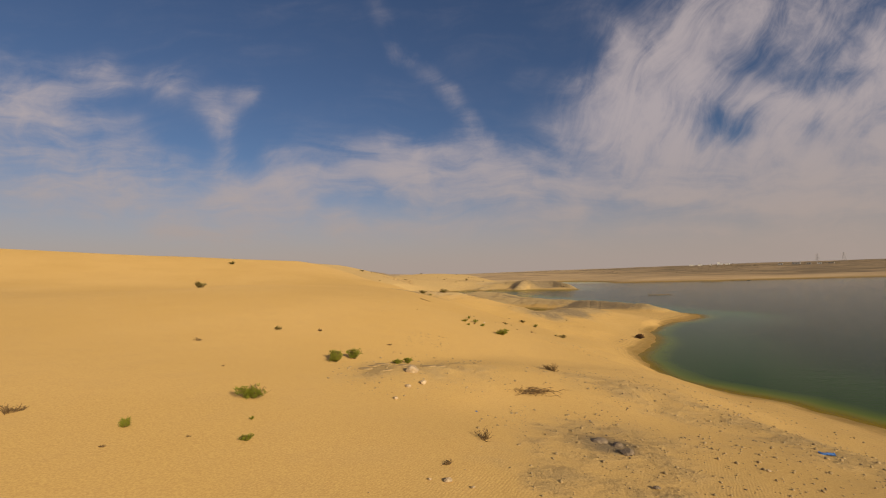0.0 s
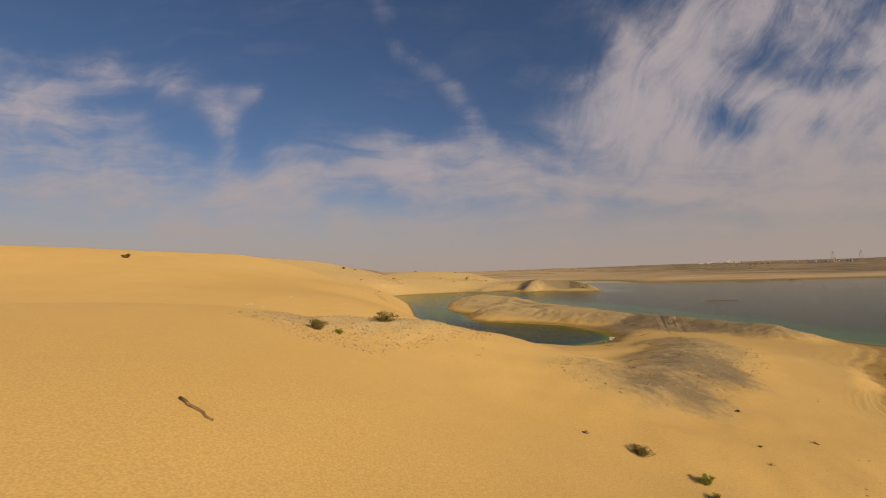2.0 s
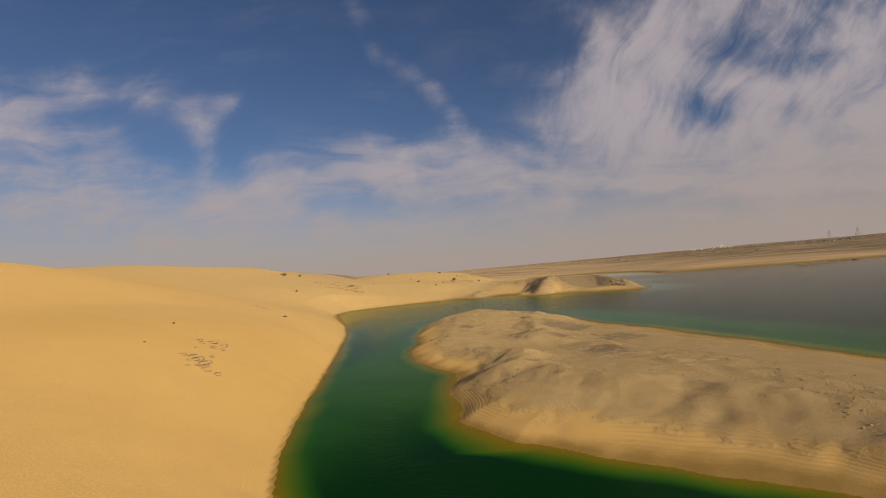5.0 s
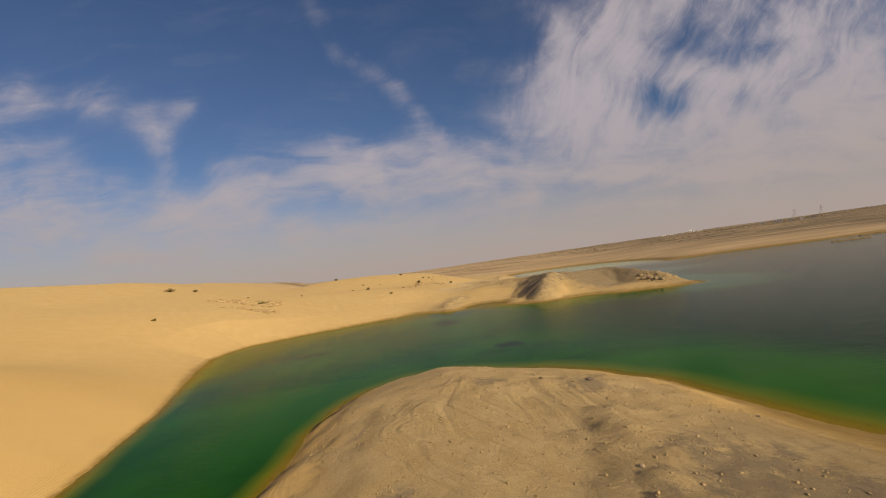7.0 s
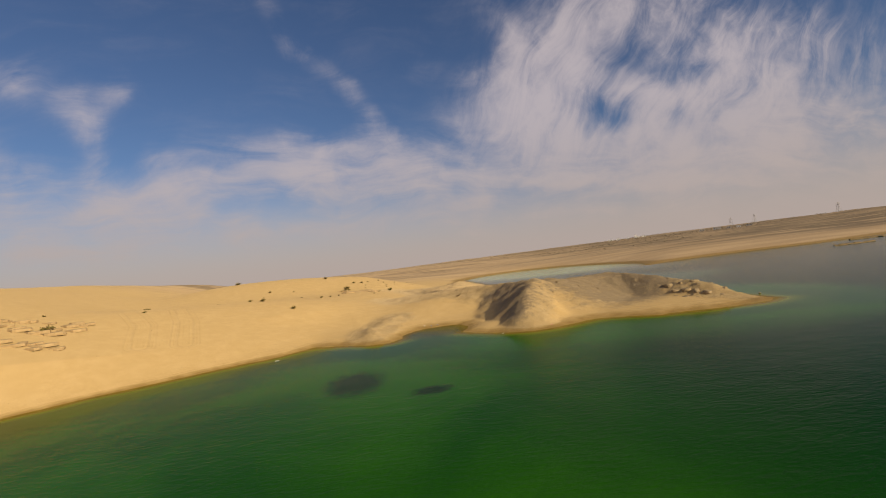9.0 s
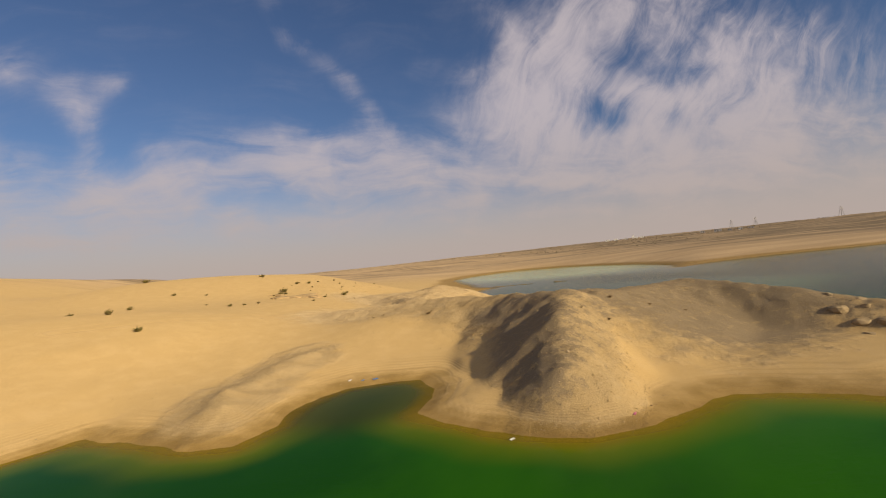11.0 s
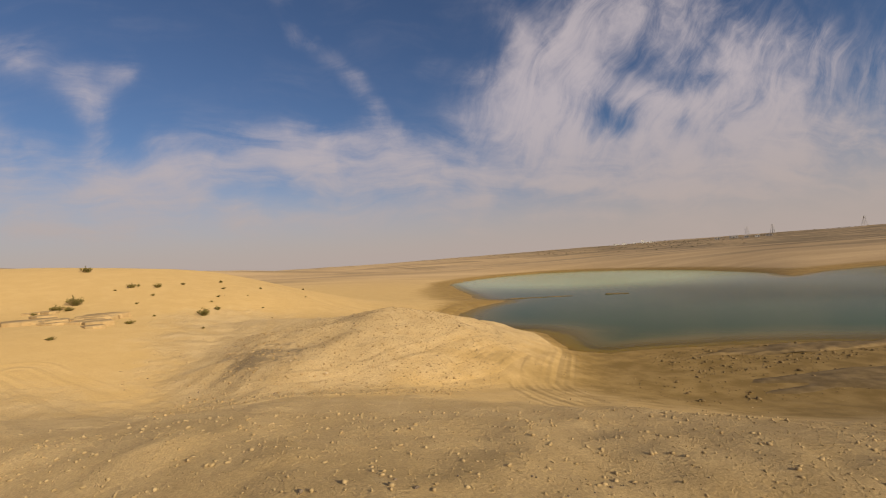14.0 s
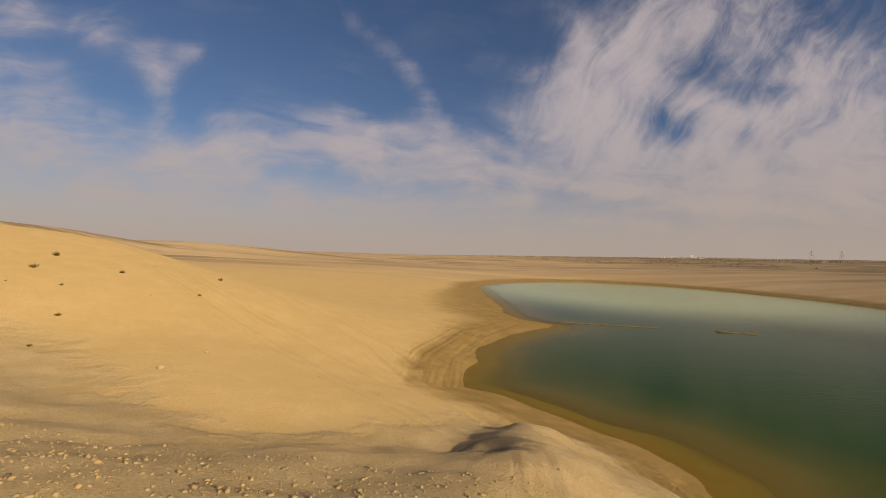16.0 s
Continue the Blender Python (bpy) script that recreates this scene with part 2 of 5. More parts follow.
def ground_material():
    m, g = material("desert_ground")
    at = place(m)
    xyz = m.node_tree.nodes.new("ShaderNodeSeparateXYZ")
    g.put(xyz.inputs[0], at)
    level = xyz.outputs[2]
    dug = mark(m, "dug")
    inland_by = mark(m, "inland")
    broad, middle, fine = g.noise(at, 0.055, 5.0, 0.55), g.noise(at, 0.9, 6.0, 0.6), g.noise(at, 26.0, 4.0, 0.65)
    sand = g.mix(g.ramp(broad, 0.3, 0.7), (0.548, 0.346, 0.113), (0.602, 0.387, 0.138))
    sand = g.mix(g.math("MULTIPLY", g.ramp(middle, 0.42, 0.75), 0.3), sand, (0.52, 0.335, 0.13))
    north_sand = g.mix(g.ramp(middle, 0.4, 0.7), (0.50, 0.345, 0.148), (0.54, 0.376, 0.17))
    sand = g.mix(g.ramp(g.math("ADD", xyz.outputs[1], g.math("MULTIPLY", broad, 40.0)), 120.0, 200.0, 0.0, 0.85), sand, north_sand)
    earth = g.mix(g.ramp(middle, 0.3, 0.7), (0.40, 0.281, 0.129), (0.47, 0.335, 0.160))
    earth = g.mix(g.math("MULTIPLY", g.ramp(g.noise(at, 5.0, 5.0, 0.7), 0.56, 0.66), 0.35), earth, (0.48, 0.358, 0.195))
    knoll = g.vmath("LENGTH", g.vmath("MULTIPLY", g.vmath("SUBTRACT", at, (-0.5, 48.0, 0)), (0.2, 0.2, 0)))
    pale = g.math("MAXIMUM", g.ramp(xyz.outputs[1], 193.0, 203.0, 0.0, 0.85), g.ramp(knoll, 0.8, 1.3, 0.9, 0.0))
    earth = g.mix(pale, earth, g.mix(g.ramp(middle, 0.3, 0.7), (0.50, 0.355, 0.172), (0.57, 0.415, 0.215)))
    # darker stony soil in places, also painted as shade on faces away from sun
    soil_shade = g.math("ADD", g.math("MULTIPLY", mark(m, "stony_shade"), 0.8), g.math("MULTIPLY", g.math("SUBTRACT", g.noise(at, 1.5, 9.0, 0.72), 0.5), 2.4))
    earth = g.mix(g.math("MULTIPLY", g.ramp(soil_shade, 0.25, 0.75), 0.92), earth, (0.245, 0.183, 0.107))
    share = g.ramp(g.math("ADD", dug, g.math("MULTIPLY", g.math("SUBTRACT", middle, 0.5), 0.7)), 0.15, 0.75)
    dry = g.mix(share, sand, earth)
    # far plains: paler flats by the water, then stony ground with dark bushy streaks
    beyond = g.math("MAXIMUM", g.ramp(xyz.outputs[1], 262.0, 330.0), g.math("MULTIPLY", g.ramp(xyz.outputs[0], 70.0, 100.0), g.ramp(xyz.outputs[1], 225.0, 245.0)))
    # these tones are greyed, with the distance haze put into the colour
    flats = g.mix(g.ramp(g.noise(g.stretch(at, (0.3, 1.6, 1)), 0.05, 6.0, 0.65), 0.40, 0.62), (0.40, 0.278, 0.152), (0.50, 0.355, 0.198))
    band = g.noise(g.stretch(at, (0.35, 2.2, 1)), 0.03, 7.0, 0.66)
    away = g.ramp(g.math("ADD", inland_by, g.math("MULTIPLY", g.math("SUBTRACT", g.noise(g.stretch(at, (0.5, 2.0, 1)), 0.02, 4.0), 0.5), 110.0)), 12.0, 60.0)
    east = g.ramp(g.math("SUBTRACT", xyz.outputs[0], g.math("MULTIPLY", xyz.outputs[1], 0.30)), -40.0, 160.0)
    sparse = g.math("MULTIPLY", g.ramp(band, 0.50, 0.58), 0.75)
    thick = g.ramp(band, 0.42, 0.56, 0.25, 0.95)
    scrub = g.math("ADD", g.math("MULTIPLY", sparse, g.math("SUBTRACT", 1.0, east)), g.math("MULTIPLY", thick, east))
    stony_plain = g.mix(g.math("MULTIPLY", scrub, away), flats, (0.155, 0.116, 0.072))
    dry = g.mix(g.math("MULTIPLY", beyond, 0.92), dry, stony_plain)
    # damp sand along the water
    lean = m.node_tree.nodes.new("ShaderNodeSeparateXYZ")
    g.put(lean.inputs[0], m.node_tree.nodes.new("ShaderNodeNewGeometry").outputs["True Normal"])
    steep = g.math("MULTIPLY", g.math("SUBTRACT", 1.0, lean.outputs[2]), 1.2)
    steep = g.math("SUBTRACT", steep, g.ramp(xyz.outputs[1], 190.0, 206.0, 0.0, 0.24))
    edge = g.math("ADD", g.math("ADD", level, steep), g.math("MULTIPLY", g.math("SUBTRACT", middle, 0.5), 0.16))
    damp = g.ramp(edge, 0.10, 0.40, 1.0, 0.0)
    damp = g.math("MULTIPLY", damp, g.ramp(inland_by, 2.0, 9.0, 1.0, 0.55))
    wet = g.mix(g.ramp(middle, 0.35, 0.7), (0.225, 0.138, 0.034), (0.32, 0.203, 0.06))
    color = g.mix(g.math("MULTIPLY", damp, 0.85), dry, wet)
    color = g.mix(g.ramp(level, -0.14, -0.01, 0.9, 0.0), color, (0.46, 0.345, 0.075))
    grain = g.mix(0.28, color, g.mix(g.ramp(fine, 0.3, 0.7), (0.25, 0.25, 0.25), (0.75, 0.75, 0.75)), "OVERLAY")
    # wind ripples on open sand, clods on dug earth
    ripple = m.node_tree.nodes.new("ShaderNodeTexWave")
    ripple.wave_type, ripple.bands_direction, ripple.wave_profile = "BANDS", "X", "SIN"
    g.put(ripple.inputs["Vector"], g.stretch(at, (1, 1, 1), 28))
    for key, value in (("Scale", 5.5), ("Distortion", 7.0), ("Detail", 2.0), ("Detail Scale", 0.7)):
        ripple.inputs[key].default_value = value
    ripples = g.math("MULTIPLY", ripple.outputs["Fac"], g.ramp(g.noise(at, 0.12, 3.0), 0.46, 0.62))
    ripples = g.math("MULTIPLY", ripples, g.ramp(share, 0.0, 0.5, 0.036, 0.0))
    lump = g.math("ADD", g.math("MULTIPLY", g.noise(at, 3.2, 6.0, 0.65), 0.4), g.math("MULTIPLY", middle, 0.5))
    relief = g.math("ADD", ripples, g.math("MULTIPLY", lump, g.ramp(share, 0.1, 0.8)))
    pebbly = g.noise(at, 6.5, 7.0, 0.78)
    relief = g.math("ADD", relief, g.math("MULTIPLY", g.math("MULTIPLY", pebbly, g.ramp(share, 0.1, 0.7)), 0.9))
    relief = g.math("ADD", relief, g.math("MULTIPLY", fine, 0.06))
    # the flats by the bay never dry out
    pan = g.vmath("LENGTH", g.vmath("MULTIPLY", g.vmath("SUBTRACT", at, (47.0, 205.5, 0)), (0.085, 0.14, 0)))
    pan = g.math("ADD", pan, g.math("MULTIPLY", g.math("SUBTRACT", g.noise(at, 0.45, 6.0, 0.65), 0.5), 0.9))
    grain = g.mix(g.ramp(pan, 0.55, 1.2, 0.75, 0.0), grain, g.mix(g.ramp(middle, 0.35, 0.65), (0.185, 0.118, 0.034), (0.30, 0.20, 0.072)))
    # strand lines left by the sinking water
    ring = g.math("SINE", g.math("ADD", g.math("MULTIPLY", level, 95.0), g.math("MULTIPLY", g.noise(at, 0.35, 5.0), 9.0)))
    strand = g.math("MULTIPLY", g.ramp(level, 0.02, 0.10), g.ramp(level, 0.40, 0.75, 1.0, 0.0))
    strand = g.math("MULTIPLY", strand, g.ramp(g.noise(at, 0.16, 3.0), 0.36, 0.55))
    strand = g.math("MULTIPLY", strand, g.ramp(inland_by, 1.5, 6.0, 1.0, 0.15))
    relief = g.math("ADD", relief, g.math("MULTIPLY", g.math("MULTIPLY", ring, strand), 0.05))
    grain = g.mix(g.math("MULTIPLY", g.ramp(ring, 0.0, 1.0, 0.0, 0.22), strand), grain, (0.27, 0.18, 0.065))
    # pressed wheel lines
    rut = mark(m, "track")
    line = g.math("MAXIMUM", g.ramp(g.math("ABSOLUTE", g.math("SUBTRACT", rut, 0.72)), 0.06, 0.17, 1.0, 0.0), g.ramp(g.math("ABSOLUTE", g.math("SUBTRACT", rut, 1.25)), 0.04, 0.12, 0.6, 0.0))
    line = g.math("MULTIPLY", line, g.ramp(g.noise(at, 0.5, 3.0), 0.28, 0.5))
    tread = g.math("MULTIPLY", g.math("SINE", g.math("MULTIPLY", rut, 18.0)), g.ramp(rut, 0.9, 1.7, 1.0, 0.0))
    tread = g.math("MULTIPLY", tread, g.ramp(g.noise(at, 0.35, 3.0), 0.38, 0.6))
    relief = g.math("ADD", relief, g.math("MULTIPLY", tread, 0.17))
    relief = g.math("SUBTRACT", relief, g.math("MULTIPLY", line, 0.26))
    grain = g.mix(g.math("MULTIPLY", line, 0.12), grain, (0.30, 0.215, 0.11))
    finish(m, g, grain, g.ramp(damp, 0.3, 1.0, 0.95, 0.78), relief, 0.8, 0.075, Diffuse_Roughness=0.3)
    return m


def water_material():
    m, g = material("lake_water")
    at = place(m)
    deep = mark(m, "depth")
    xyz = m.node_tree.nodes.new("ShaderNodeSeparateXYZ")
    g.put(xyz.inputs[0], at)
    drift = g.noise(at, 0.07, 5.0, 0.55, 0.5)
    d = g.math("ADD", deep, g.math("MULTIPLY", g.math("SUBTRACT", drift, 0.5), 1.5))
    shoal = g.mix(g.ramp(d, 0.0, 1.5), (0.30, 0.215, 0.015), (0.105, 0.145, 0.004))
    green = g.mix(g.ramp(drift, 0.35, 0.65), (0.010, 0.066, 0.004), (0.024, 0.112, 0.004))
    shoal = g.mix(g.ramp(xyz.outputs[1], 186.0, 204.0, 0.0, 0.9), shoal, g.mix(g.ramp(d, 0.0, 1.6), (0.23, 0.155, 0.04), (0.085, 0.082, 0.022)))
    green = g.mix(g.ramp(xyz.outputs[1], 45.0, 75.0, 0.85, 0.0), green, (0.030, 0.060, 0.012))
    green = g.mix(g.ramp(xyz.outputs[1], 192.0, 214.0, 0.0, 0.85), green, (0.030, 0.058, 0.014))
    body = g.mix(g.ramp(d, 1.0, 2.8), shoal, green)
    # deep water: the middle of the pool and the open lake
    pool = g.vmath("LENGTH", g.vmath("MULTIPLY", g.vmath("SUBTRACT", at, (10, 79, 0)), (0.072, 0.055, 0)))
    gulf = g.math("MAXIMUM", g.ramp(pool, 0.7, 1.25, 1.0, 0.0), g.math("MULTIPLY", g.ramp(deep, 6.0, 13.0), g.ramp(xyz.outputs[0], 17.0, 34.0)))
    body = g.mix(g.math("MULTIPLY", g.ramp(d, 2.3, 3.6), gulf), body, (0.003, 0.030, 0.004))
    inlet = g.vmath("LENGTH", g.vmath("MULTIPLY", g.vmath("SUBTRACT", at, (20.8, 180.6, 0)), (0.22, 0.25, 0)))
    body = g.mix(g.ramp(inlet, 0.5, 1.3, 0.8, 0.0), body, (0.045, 0.050, 0.004))
    # dark weed under the surface
    for wx, wy, sx, sy, turn in ((16.6, 144.0, 1.3, 1.1, 0), (13.0, 163.8, 1.9, 3.0, 10), (-2.4, 153.0, 3.6, 1.1, 10), (17.2, 159.5, 1.2, 0.8, 0)):
        off = g.stretch(g.vmath("SUBTRACT", at, (wx, wy, 0)), (1 / sx, 1 / sy, 0), turn)
        weed = g.math("ADD", g.vmath("LENGTH", off), g.math("MULTIPLY", g.math("SUBTRACT", g.noise(at, 1.3, 5.0, 0.6), 0.5), 1.1))
        body = g.mix(g.ramp(weed, 0.5, 1.3, 0.8, 0.0), body, (0.004, 0.014, 0.005))
    # a pale silty bay at the far end
    bay = g.vmath("LENGTH", g.vmath("MULTIPLY", g.vmath("SUBTRACT", at, (76, 282, 0)), (0.031, 0.026, 0)))
    body = g.mix(g.ramp(bay, 0.55, 1.15, 0.9, 0.0), body, (0.40, 0.49, 0.26))
    waves = g.noise(g.stretch(at, (1.0, 2.2, 1), 35), 2.2, 4.0, 0.6)
    swell = g.noise(g.stretch(at, (1.0, 1.8, 1), 35), 0.5, 3.0, 0.5)
    still = g.ramp(deep, 1.0, 14.0, 0.12, 1.0)
    relief = g.math("MULTIPLY", g.math("ADD", waves, g.math("MULTIPLY", swell, 1.2)), still)
    b = finish(m, g, body, 0.08, relief, 0.26, 0.10, IOR=1.065, Specular_IOR_Level=0.5)
    # shallow margins are clear enough to show the bed
    n = m.node_tree.nodes
    out = [k for k in n if k.type == "OUTPUT_MATERIAL"][0]
    seen = n.new("ShaderNodeBsdfTransparent")
    seen.inputs[0].default_value = (0.98, 0.94, 0.55, 1)
    both = n.new("ShaderNodeMixShader")
    g.put(both.inputs[0], g.ramp(deep, 0.0, 1.3, 0.45, 1.0))
    g.put(both.inputs[1], seen.outputs[0])
    g.put(both.inputs[2], b.outputs[0])
    g.put(out.inputs[0], both.outputs[0])
    return m


SAND = ground_material()
WATER = water_material()

STEP = 0.19

# ---------------------------------------------------------------- the lie of the land
# The waterline of the mainland, with the land on its west side, from south to north.
COAST_SOUTH = [(900, -900), (120, -320), (40, -120), (22, -30), (19, 5), (18.1, 18.8), (17.1, 22.5), (15.6, 24.6), (14.1, 27.8),
               (14.2, 31.3), (15.1, 34.7), (17, 38.5), (19.5, 42), (21.5, 45.5), (22.5, 48.8), (24.8, 52.7), (28.2, 56.6),
               (33, 60), (36.3, 63), (37.5, 66), (36.5, 69.5), (35, 72.5)]
COAST_SPIT = [(33.5, 80), (31.5, 90), (29.5, 100), (27.5, 108), (25.5, 115.5), (23, 120.8), (21.8, 125.4), (20.8, 129), (19.5, 131.8),
              (17, 134), (14, 136), (11, 137.3), (8.5, 137), (6, 135.3), (4.3, 132.5), (3.5, 129), (3, 123), (3, 119.5),
              (3.6, 116.8), (2.6, 114), (2.6, 111), (4.6, 106), (6.3, 103.3), (5.8, 99), (5.9, 94), (7.7, 91), (11.8, 88.5),
              (14.6, 86.6), (16.7, 84.8), (18.2, 82), (19.2, 79.5), (19.4, 76.5), (18.8, 73.6)]
COAST_POOL = [(16.7, 71), (14.5, 69.7), (12.2, 69.4), (9.8, 69.8), (7.7, 70.8), (5.5, 72.7), (3.7, 76), (1.7, 82), (-0.5, 88),
              (-1.5, 92), (-2.6, 99), (-3.6, 108), (-4.9, 119), (-6.2, 129), (-8.2, 138), (-10.5, 146), (-12.8, 154), (-14.4, 160.5),
              (-13, 168), (-6.5, 172.6), (-0.8, 175.5), (5.2, 178.6), (9, 181.4), (11.5, 179.7), (14, 178), (16.1, 177.5),
              (17.4, 178.9), (18.4, 181.7), (20.1, 183.4), (22.1, 183.6), (24.2, 182.9), (24.4, 180.8), (23.4, 177.6)]
COAST_HEAD = [(24.1, 176), (25.3, 174.4), (28.3, 172.3), (30, 172.4), (32.8, 173.3), (35.3, 173.7), (37.4, 172.6), (40, 170.8), (45, 170.0),
              (50.5, 169.6), (52, 170.6), (52.3, 174), (52, 181), (51, 188), (48, 194), (45, 199), (49, 202), (54, 204.5), (57, 207.5),
              (53, 209.8), (47, 211.6), (42.5, 211.8), (41.2, 214), (42, 217), (42.4, 219), (42, 221.2), (39.5, 224.8), (37.9, 226.8),
              (38.2, 229.5), (40, 234.5), (43, 238.6), (46.2, 241.8), (47.6, 243.5)]
COAST_NORTH = [(46, 246), (45.5, 250), (46.5, 257), (48, 270), (50, 288), (58, 300), (70, 308), (82, 309), (92, 301), (98, 286), (99, 268),
               (96, 252), (90, 243), (99, 247), (120, 249), (150, 244), (200, 249), (270, 250), (380, 235), (560, 190), (900, 60), (1500, -900)]
COAST = np.array(COAST_SOUTH + COAST_SPIT + COAST_POOL + COAST_HEAD + COAST_NORTH, float)

# How the land climbs from the water: x, y, height of the bank, its width, slope behind it.
BANKS = [(0, 6, 2.5, 8, 0.08), (8, 33, 2.6, 6, 0.06), (-6, 40, 5.2, 12, 0.06), (14, 57, 1.6, 5, 0.03), (31, 66, 0.7, 4, 0.0), (20.5, 50, 0.3, 4, 0.02), (18, 42, 0.8, 5, 0.03),
         (8, 60, 2.3, 12, 0.05), (-4, 82, 3.6, 6, 0.11), (-10, 104, 4.4, 5.5, 0.11), (-16, 130, 4.6, 8, 0.10), (-22, 160, 3.8, 15, 0.10)]
BANKS += [(-10, 180, 3.0, 14, 0.10), (2, 196, 2.6, 9, 0.09), (14, 189, 0.9, 5, 0.05), (9, 214, 1.6, 8, 0.06), (19, 231, 1.8, 8, 0.11),
          (17, 110, 0.6, 4, 0.0), (22, 86, 0.7, 4, 0.0), (40, 180, 0.7, 3, 0.0), (29, 203, 1.1, 6, 0.02), (42, 206, 0.2, 3, 0.01)]
BANKS += [(38, 255, 0.7, 14, 0.03), (0, 300, 1.5, 20, 0.03), (90, 420, 1.2, 30, 0.006), (320, 420, 1.6, 40, 0.008), (-100, 90, 6.0, 14, 0.085),
          (-100, 220, 5.0, 14, 0.06), (-60, 0, 5.5, 12, 0.08), (26, 222, 0.9, 8, 0.06)]
# Heaps of dug earth: crest points x, y, z, and how fast the flanks fall.
HEAPS = [
    (0.34, [(31.5, 70, 1.7), (27.5, 76.5, 1.7), (24.5, 83, 1.5), (21, 87.5, 1.6), (16.5, 91.5, 1.35), (12.5, 95, 1.5), (9.5, 99, 1.4)]),
    (0.26, [(24.5, 83, 1.0), (19.5, 97, 0.8), (16, 106, 1.0)]),
    (0.24, [(8.5, 126.5, 1.0), (12.5, 128, 1.4), (15.5, 126.5, 1.4), (15, 119, 1.2), (13.5, 112, 1.2), (9.5, 118, 0.9)]),
    (0.36, [(7.6, 108, 0.9), (10.5, 104, 1.3), (9.5, 99, 1.3)]),
    (0.23, [(9, 46, 2.4), (14, 52, 2.6), (18, 57, 2.4), (20, 63, 1.7)]),
    (0.27, [(-2.7, 48, 5.2), (0.6, 48.8, 4.85)]),
    (0.17, [(-1.5, 15.5, 3.85), (0.2, 16.8, 3.55)]),
    (0.40, [(3.0, 8.0, 2.9), (4.1, 10.8, 2.6)]),
    (0.24, [(6.2, 17.0, 2.7), (9.0, 14.0, 2.15), (10.8, 10.5, 2.15), (11.5, 7, 2.2)]),
    (0.68, [(33.5, 184, 4.1), (31, 179.3, 3.2), (29.3, 175.6, 2.0), (28.4, 172.9, 0.5)]),
    (0.27, [(19, 203, 2.4), (23, 200.5, 2.7), (27, 198, 3.0), (30, 195, 3.2)]),
    (0.52, [(30, 195, 3.2), (32.5, 189.5, 3.6), (33.5, 184, 4.1)]),
    (0.38, [(36.0, 185.1, 3.75), (38, 186, 3.55), (42.5, 187.5, 3.35), (45.2, 187.5, 3.5)]),
    (0.21, [(27, 199.5, 2.8), (33, 196.5, 2.6), (39, 193.5, 2.4), (43, 191.5, 2.0)]),
    (0.64, [(45.2, 187.5, 3.5), (47.4, 181.5, 2.9), (49.4, 175, 1.7), (50.8, 171, 0.4)]),
    (0.33, [(14.2, 180.4, 1.3), (15.2, 184, 0.9), (17.6, 189.4, 1.2)]),
    (0.36, [(26.2, 209.6, 2.6), (27.4, 206.6, 2.5), (29.6, 209.2, 2.9), (31.4, 212.3, 3.4), (34.4, 213.8, 2.6), (37.6, 217.4, 1.5)]),
    (0.34, [(22.2, 221, 2.5), (26, 217.5, 2.7), (29.2, 215, 2.9), (31.4, 212.5, 3.3), (28.6, 210.6, 3.0), (26.4, 211.5, 2.7), (24, 215.5, 2.4)]),
    (0.62, [(36.9, 216.3, 1.95), (38.3, 219.4, 1.35)]),
    (0.24, [(-39.5, 115, 11.9), (-65, 100, 12.9), (-95, 85, 14.9), (-170, 55, 18.5)]),
    (0.24, [(-44, 121, 10.4), (-64, 150, 13.0), (-66, 180, 14.2), (-51, 203, 13.0), (-62, 245, 13.0), (-70, 290, 13.6), (-50, 340, 10.0)]),
]
# Broad swells of the dunes: x, y, height, radius.
SWELLS = [(0, 30, 0.7, 9), (-6, 40, -0.2, 12), (-5, 55, 0.5, 9), (-6, 55, 0.2, 7), (-47, 100, 2.3, 24), (4, 18, -0.7, 7), (13.5, 19, -0.5, 6), (-8, 20, 0.1, 9),
          (-19, 172, 0.9, 13), (-30, 176, 2.0, 16), (-32, 197, 2.2, 14), (-12, 196, 0.7, 9), (0, 205, 0.6, 10), (5, 238, 2.1, 13), (-12, 242, 2.6, 16), (-24, 264, 1.6, 20), (-38, 378, 3.6, 46), (15, 242, 0.8, 7), (15, 229, 0.2, 9),
          (8, 214, 0.1, 9), (22, 235, 0.4, 8), (25, 194.5, 1.0, 5), (-20, 42, 0.4, 14), (28, 223, 0.4, 6), (14, 187, -0.4, 5), (10, 36, -0.4, 6), (17, 65, -0.4, 5), (17, 218, 0.4, 6)]
# Hollows: x, y, depth, radius
HOLLOWS = [(26.5, 184.5, 0.35, 4.5)]

# Dark stony soil, and shade painted on spur and spit flanks: x, y, radius.
STONY_AND_SHADE = [(23.8, 78.5, 2.2), (26.8, 75.3, 2.4), (29.5, 72, 3.0), (17.5, 118, 3.0), (20, 110, 2.5), (16.5, 104, 2.2), (29, 178.5, 2.6), (30.2, 182.5, 2.4), (40, 181, 7), (47, 183, 5), (43, 189, 5), (38, 188, 4),
         (19.6, 75.5, 2.6), (17, 71, 2.0), (21, 80, 2.2), (26.2, 208, 1.6),
         (12.4, 112.2, 1.5), (15.3, 111.6, 1.3), (17.6, 115.8, 1.6), (8.1, 119.3, 0.9), (25.8, 74.6, 2.4), (24.2, 80.2, 2.0), (16.5, 57.2, 1.8), (15.4, 52.7, 2.0), (14.0, 50.0, 2.6),
         # the patch at 37.2, 218.1 paints the shaded side of a mound
         (10.5, 46.5, 2.4), (31.4, 186.3, 2.2), (30.2, 188.6, 1.6), (28.2, 175.4, 1.4), (3.7, 10.3, 0.9), (37.2, 218.1, 0.9), (12.0, 127.6, 0.8), (16.0, 126.2, 1.0)]
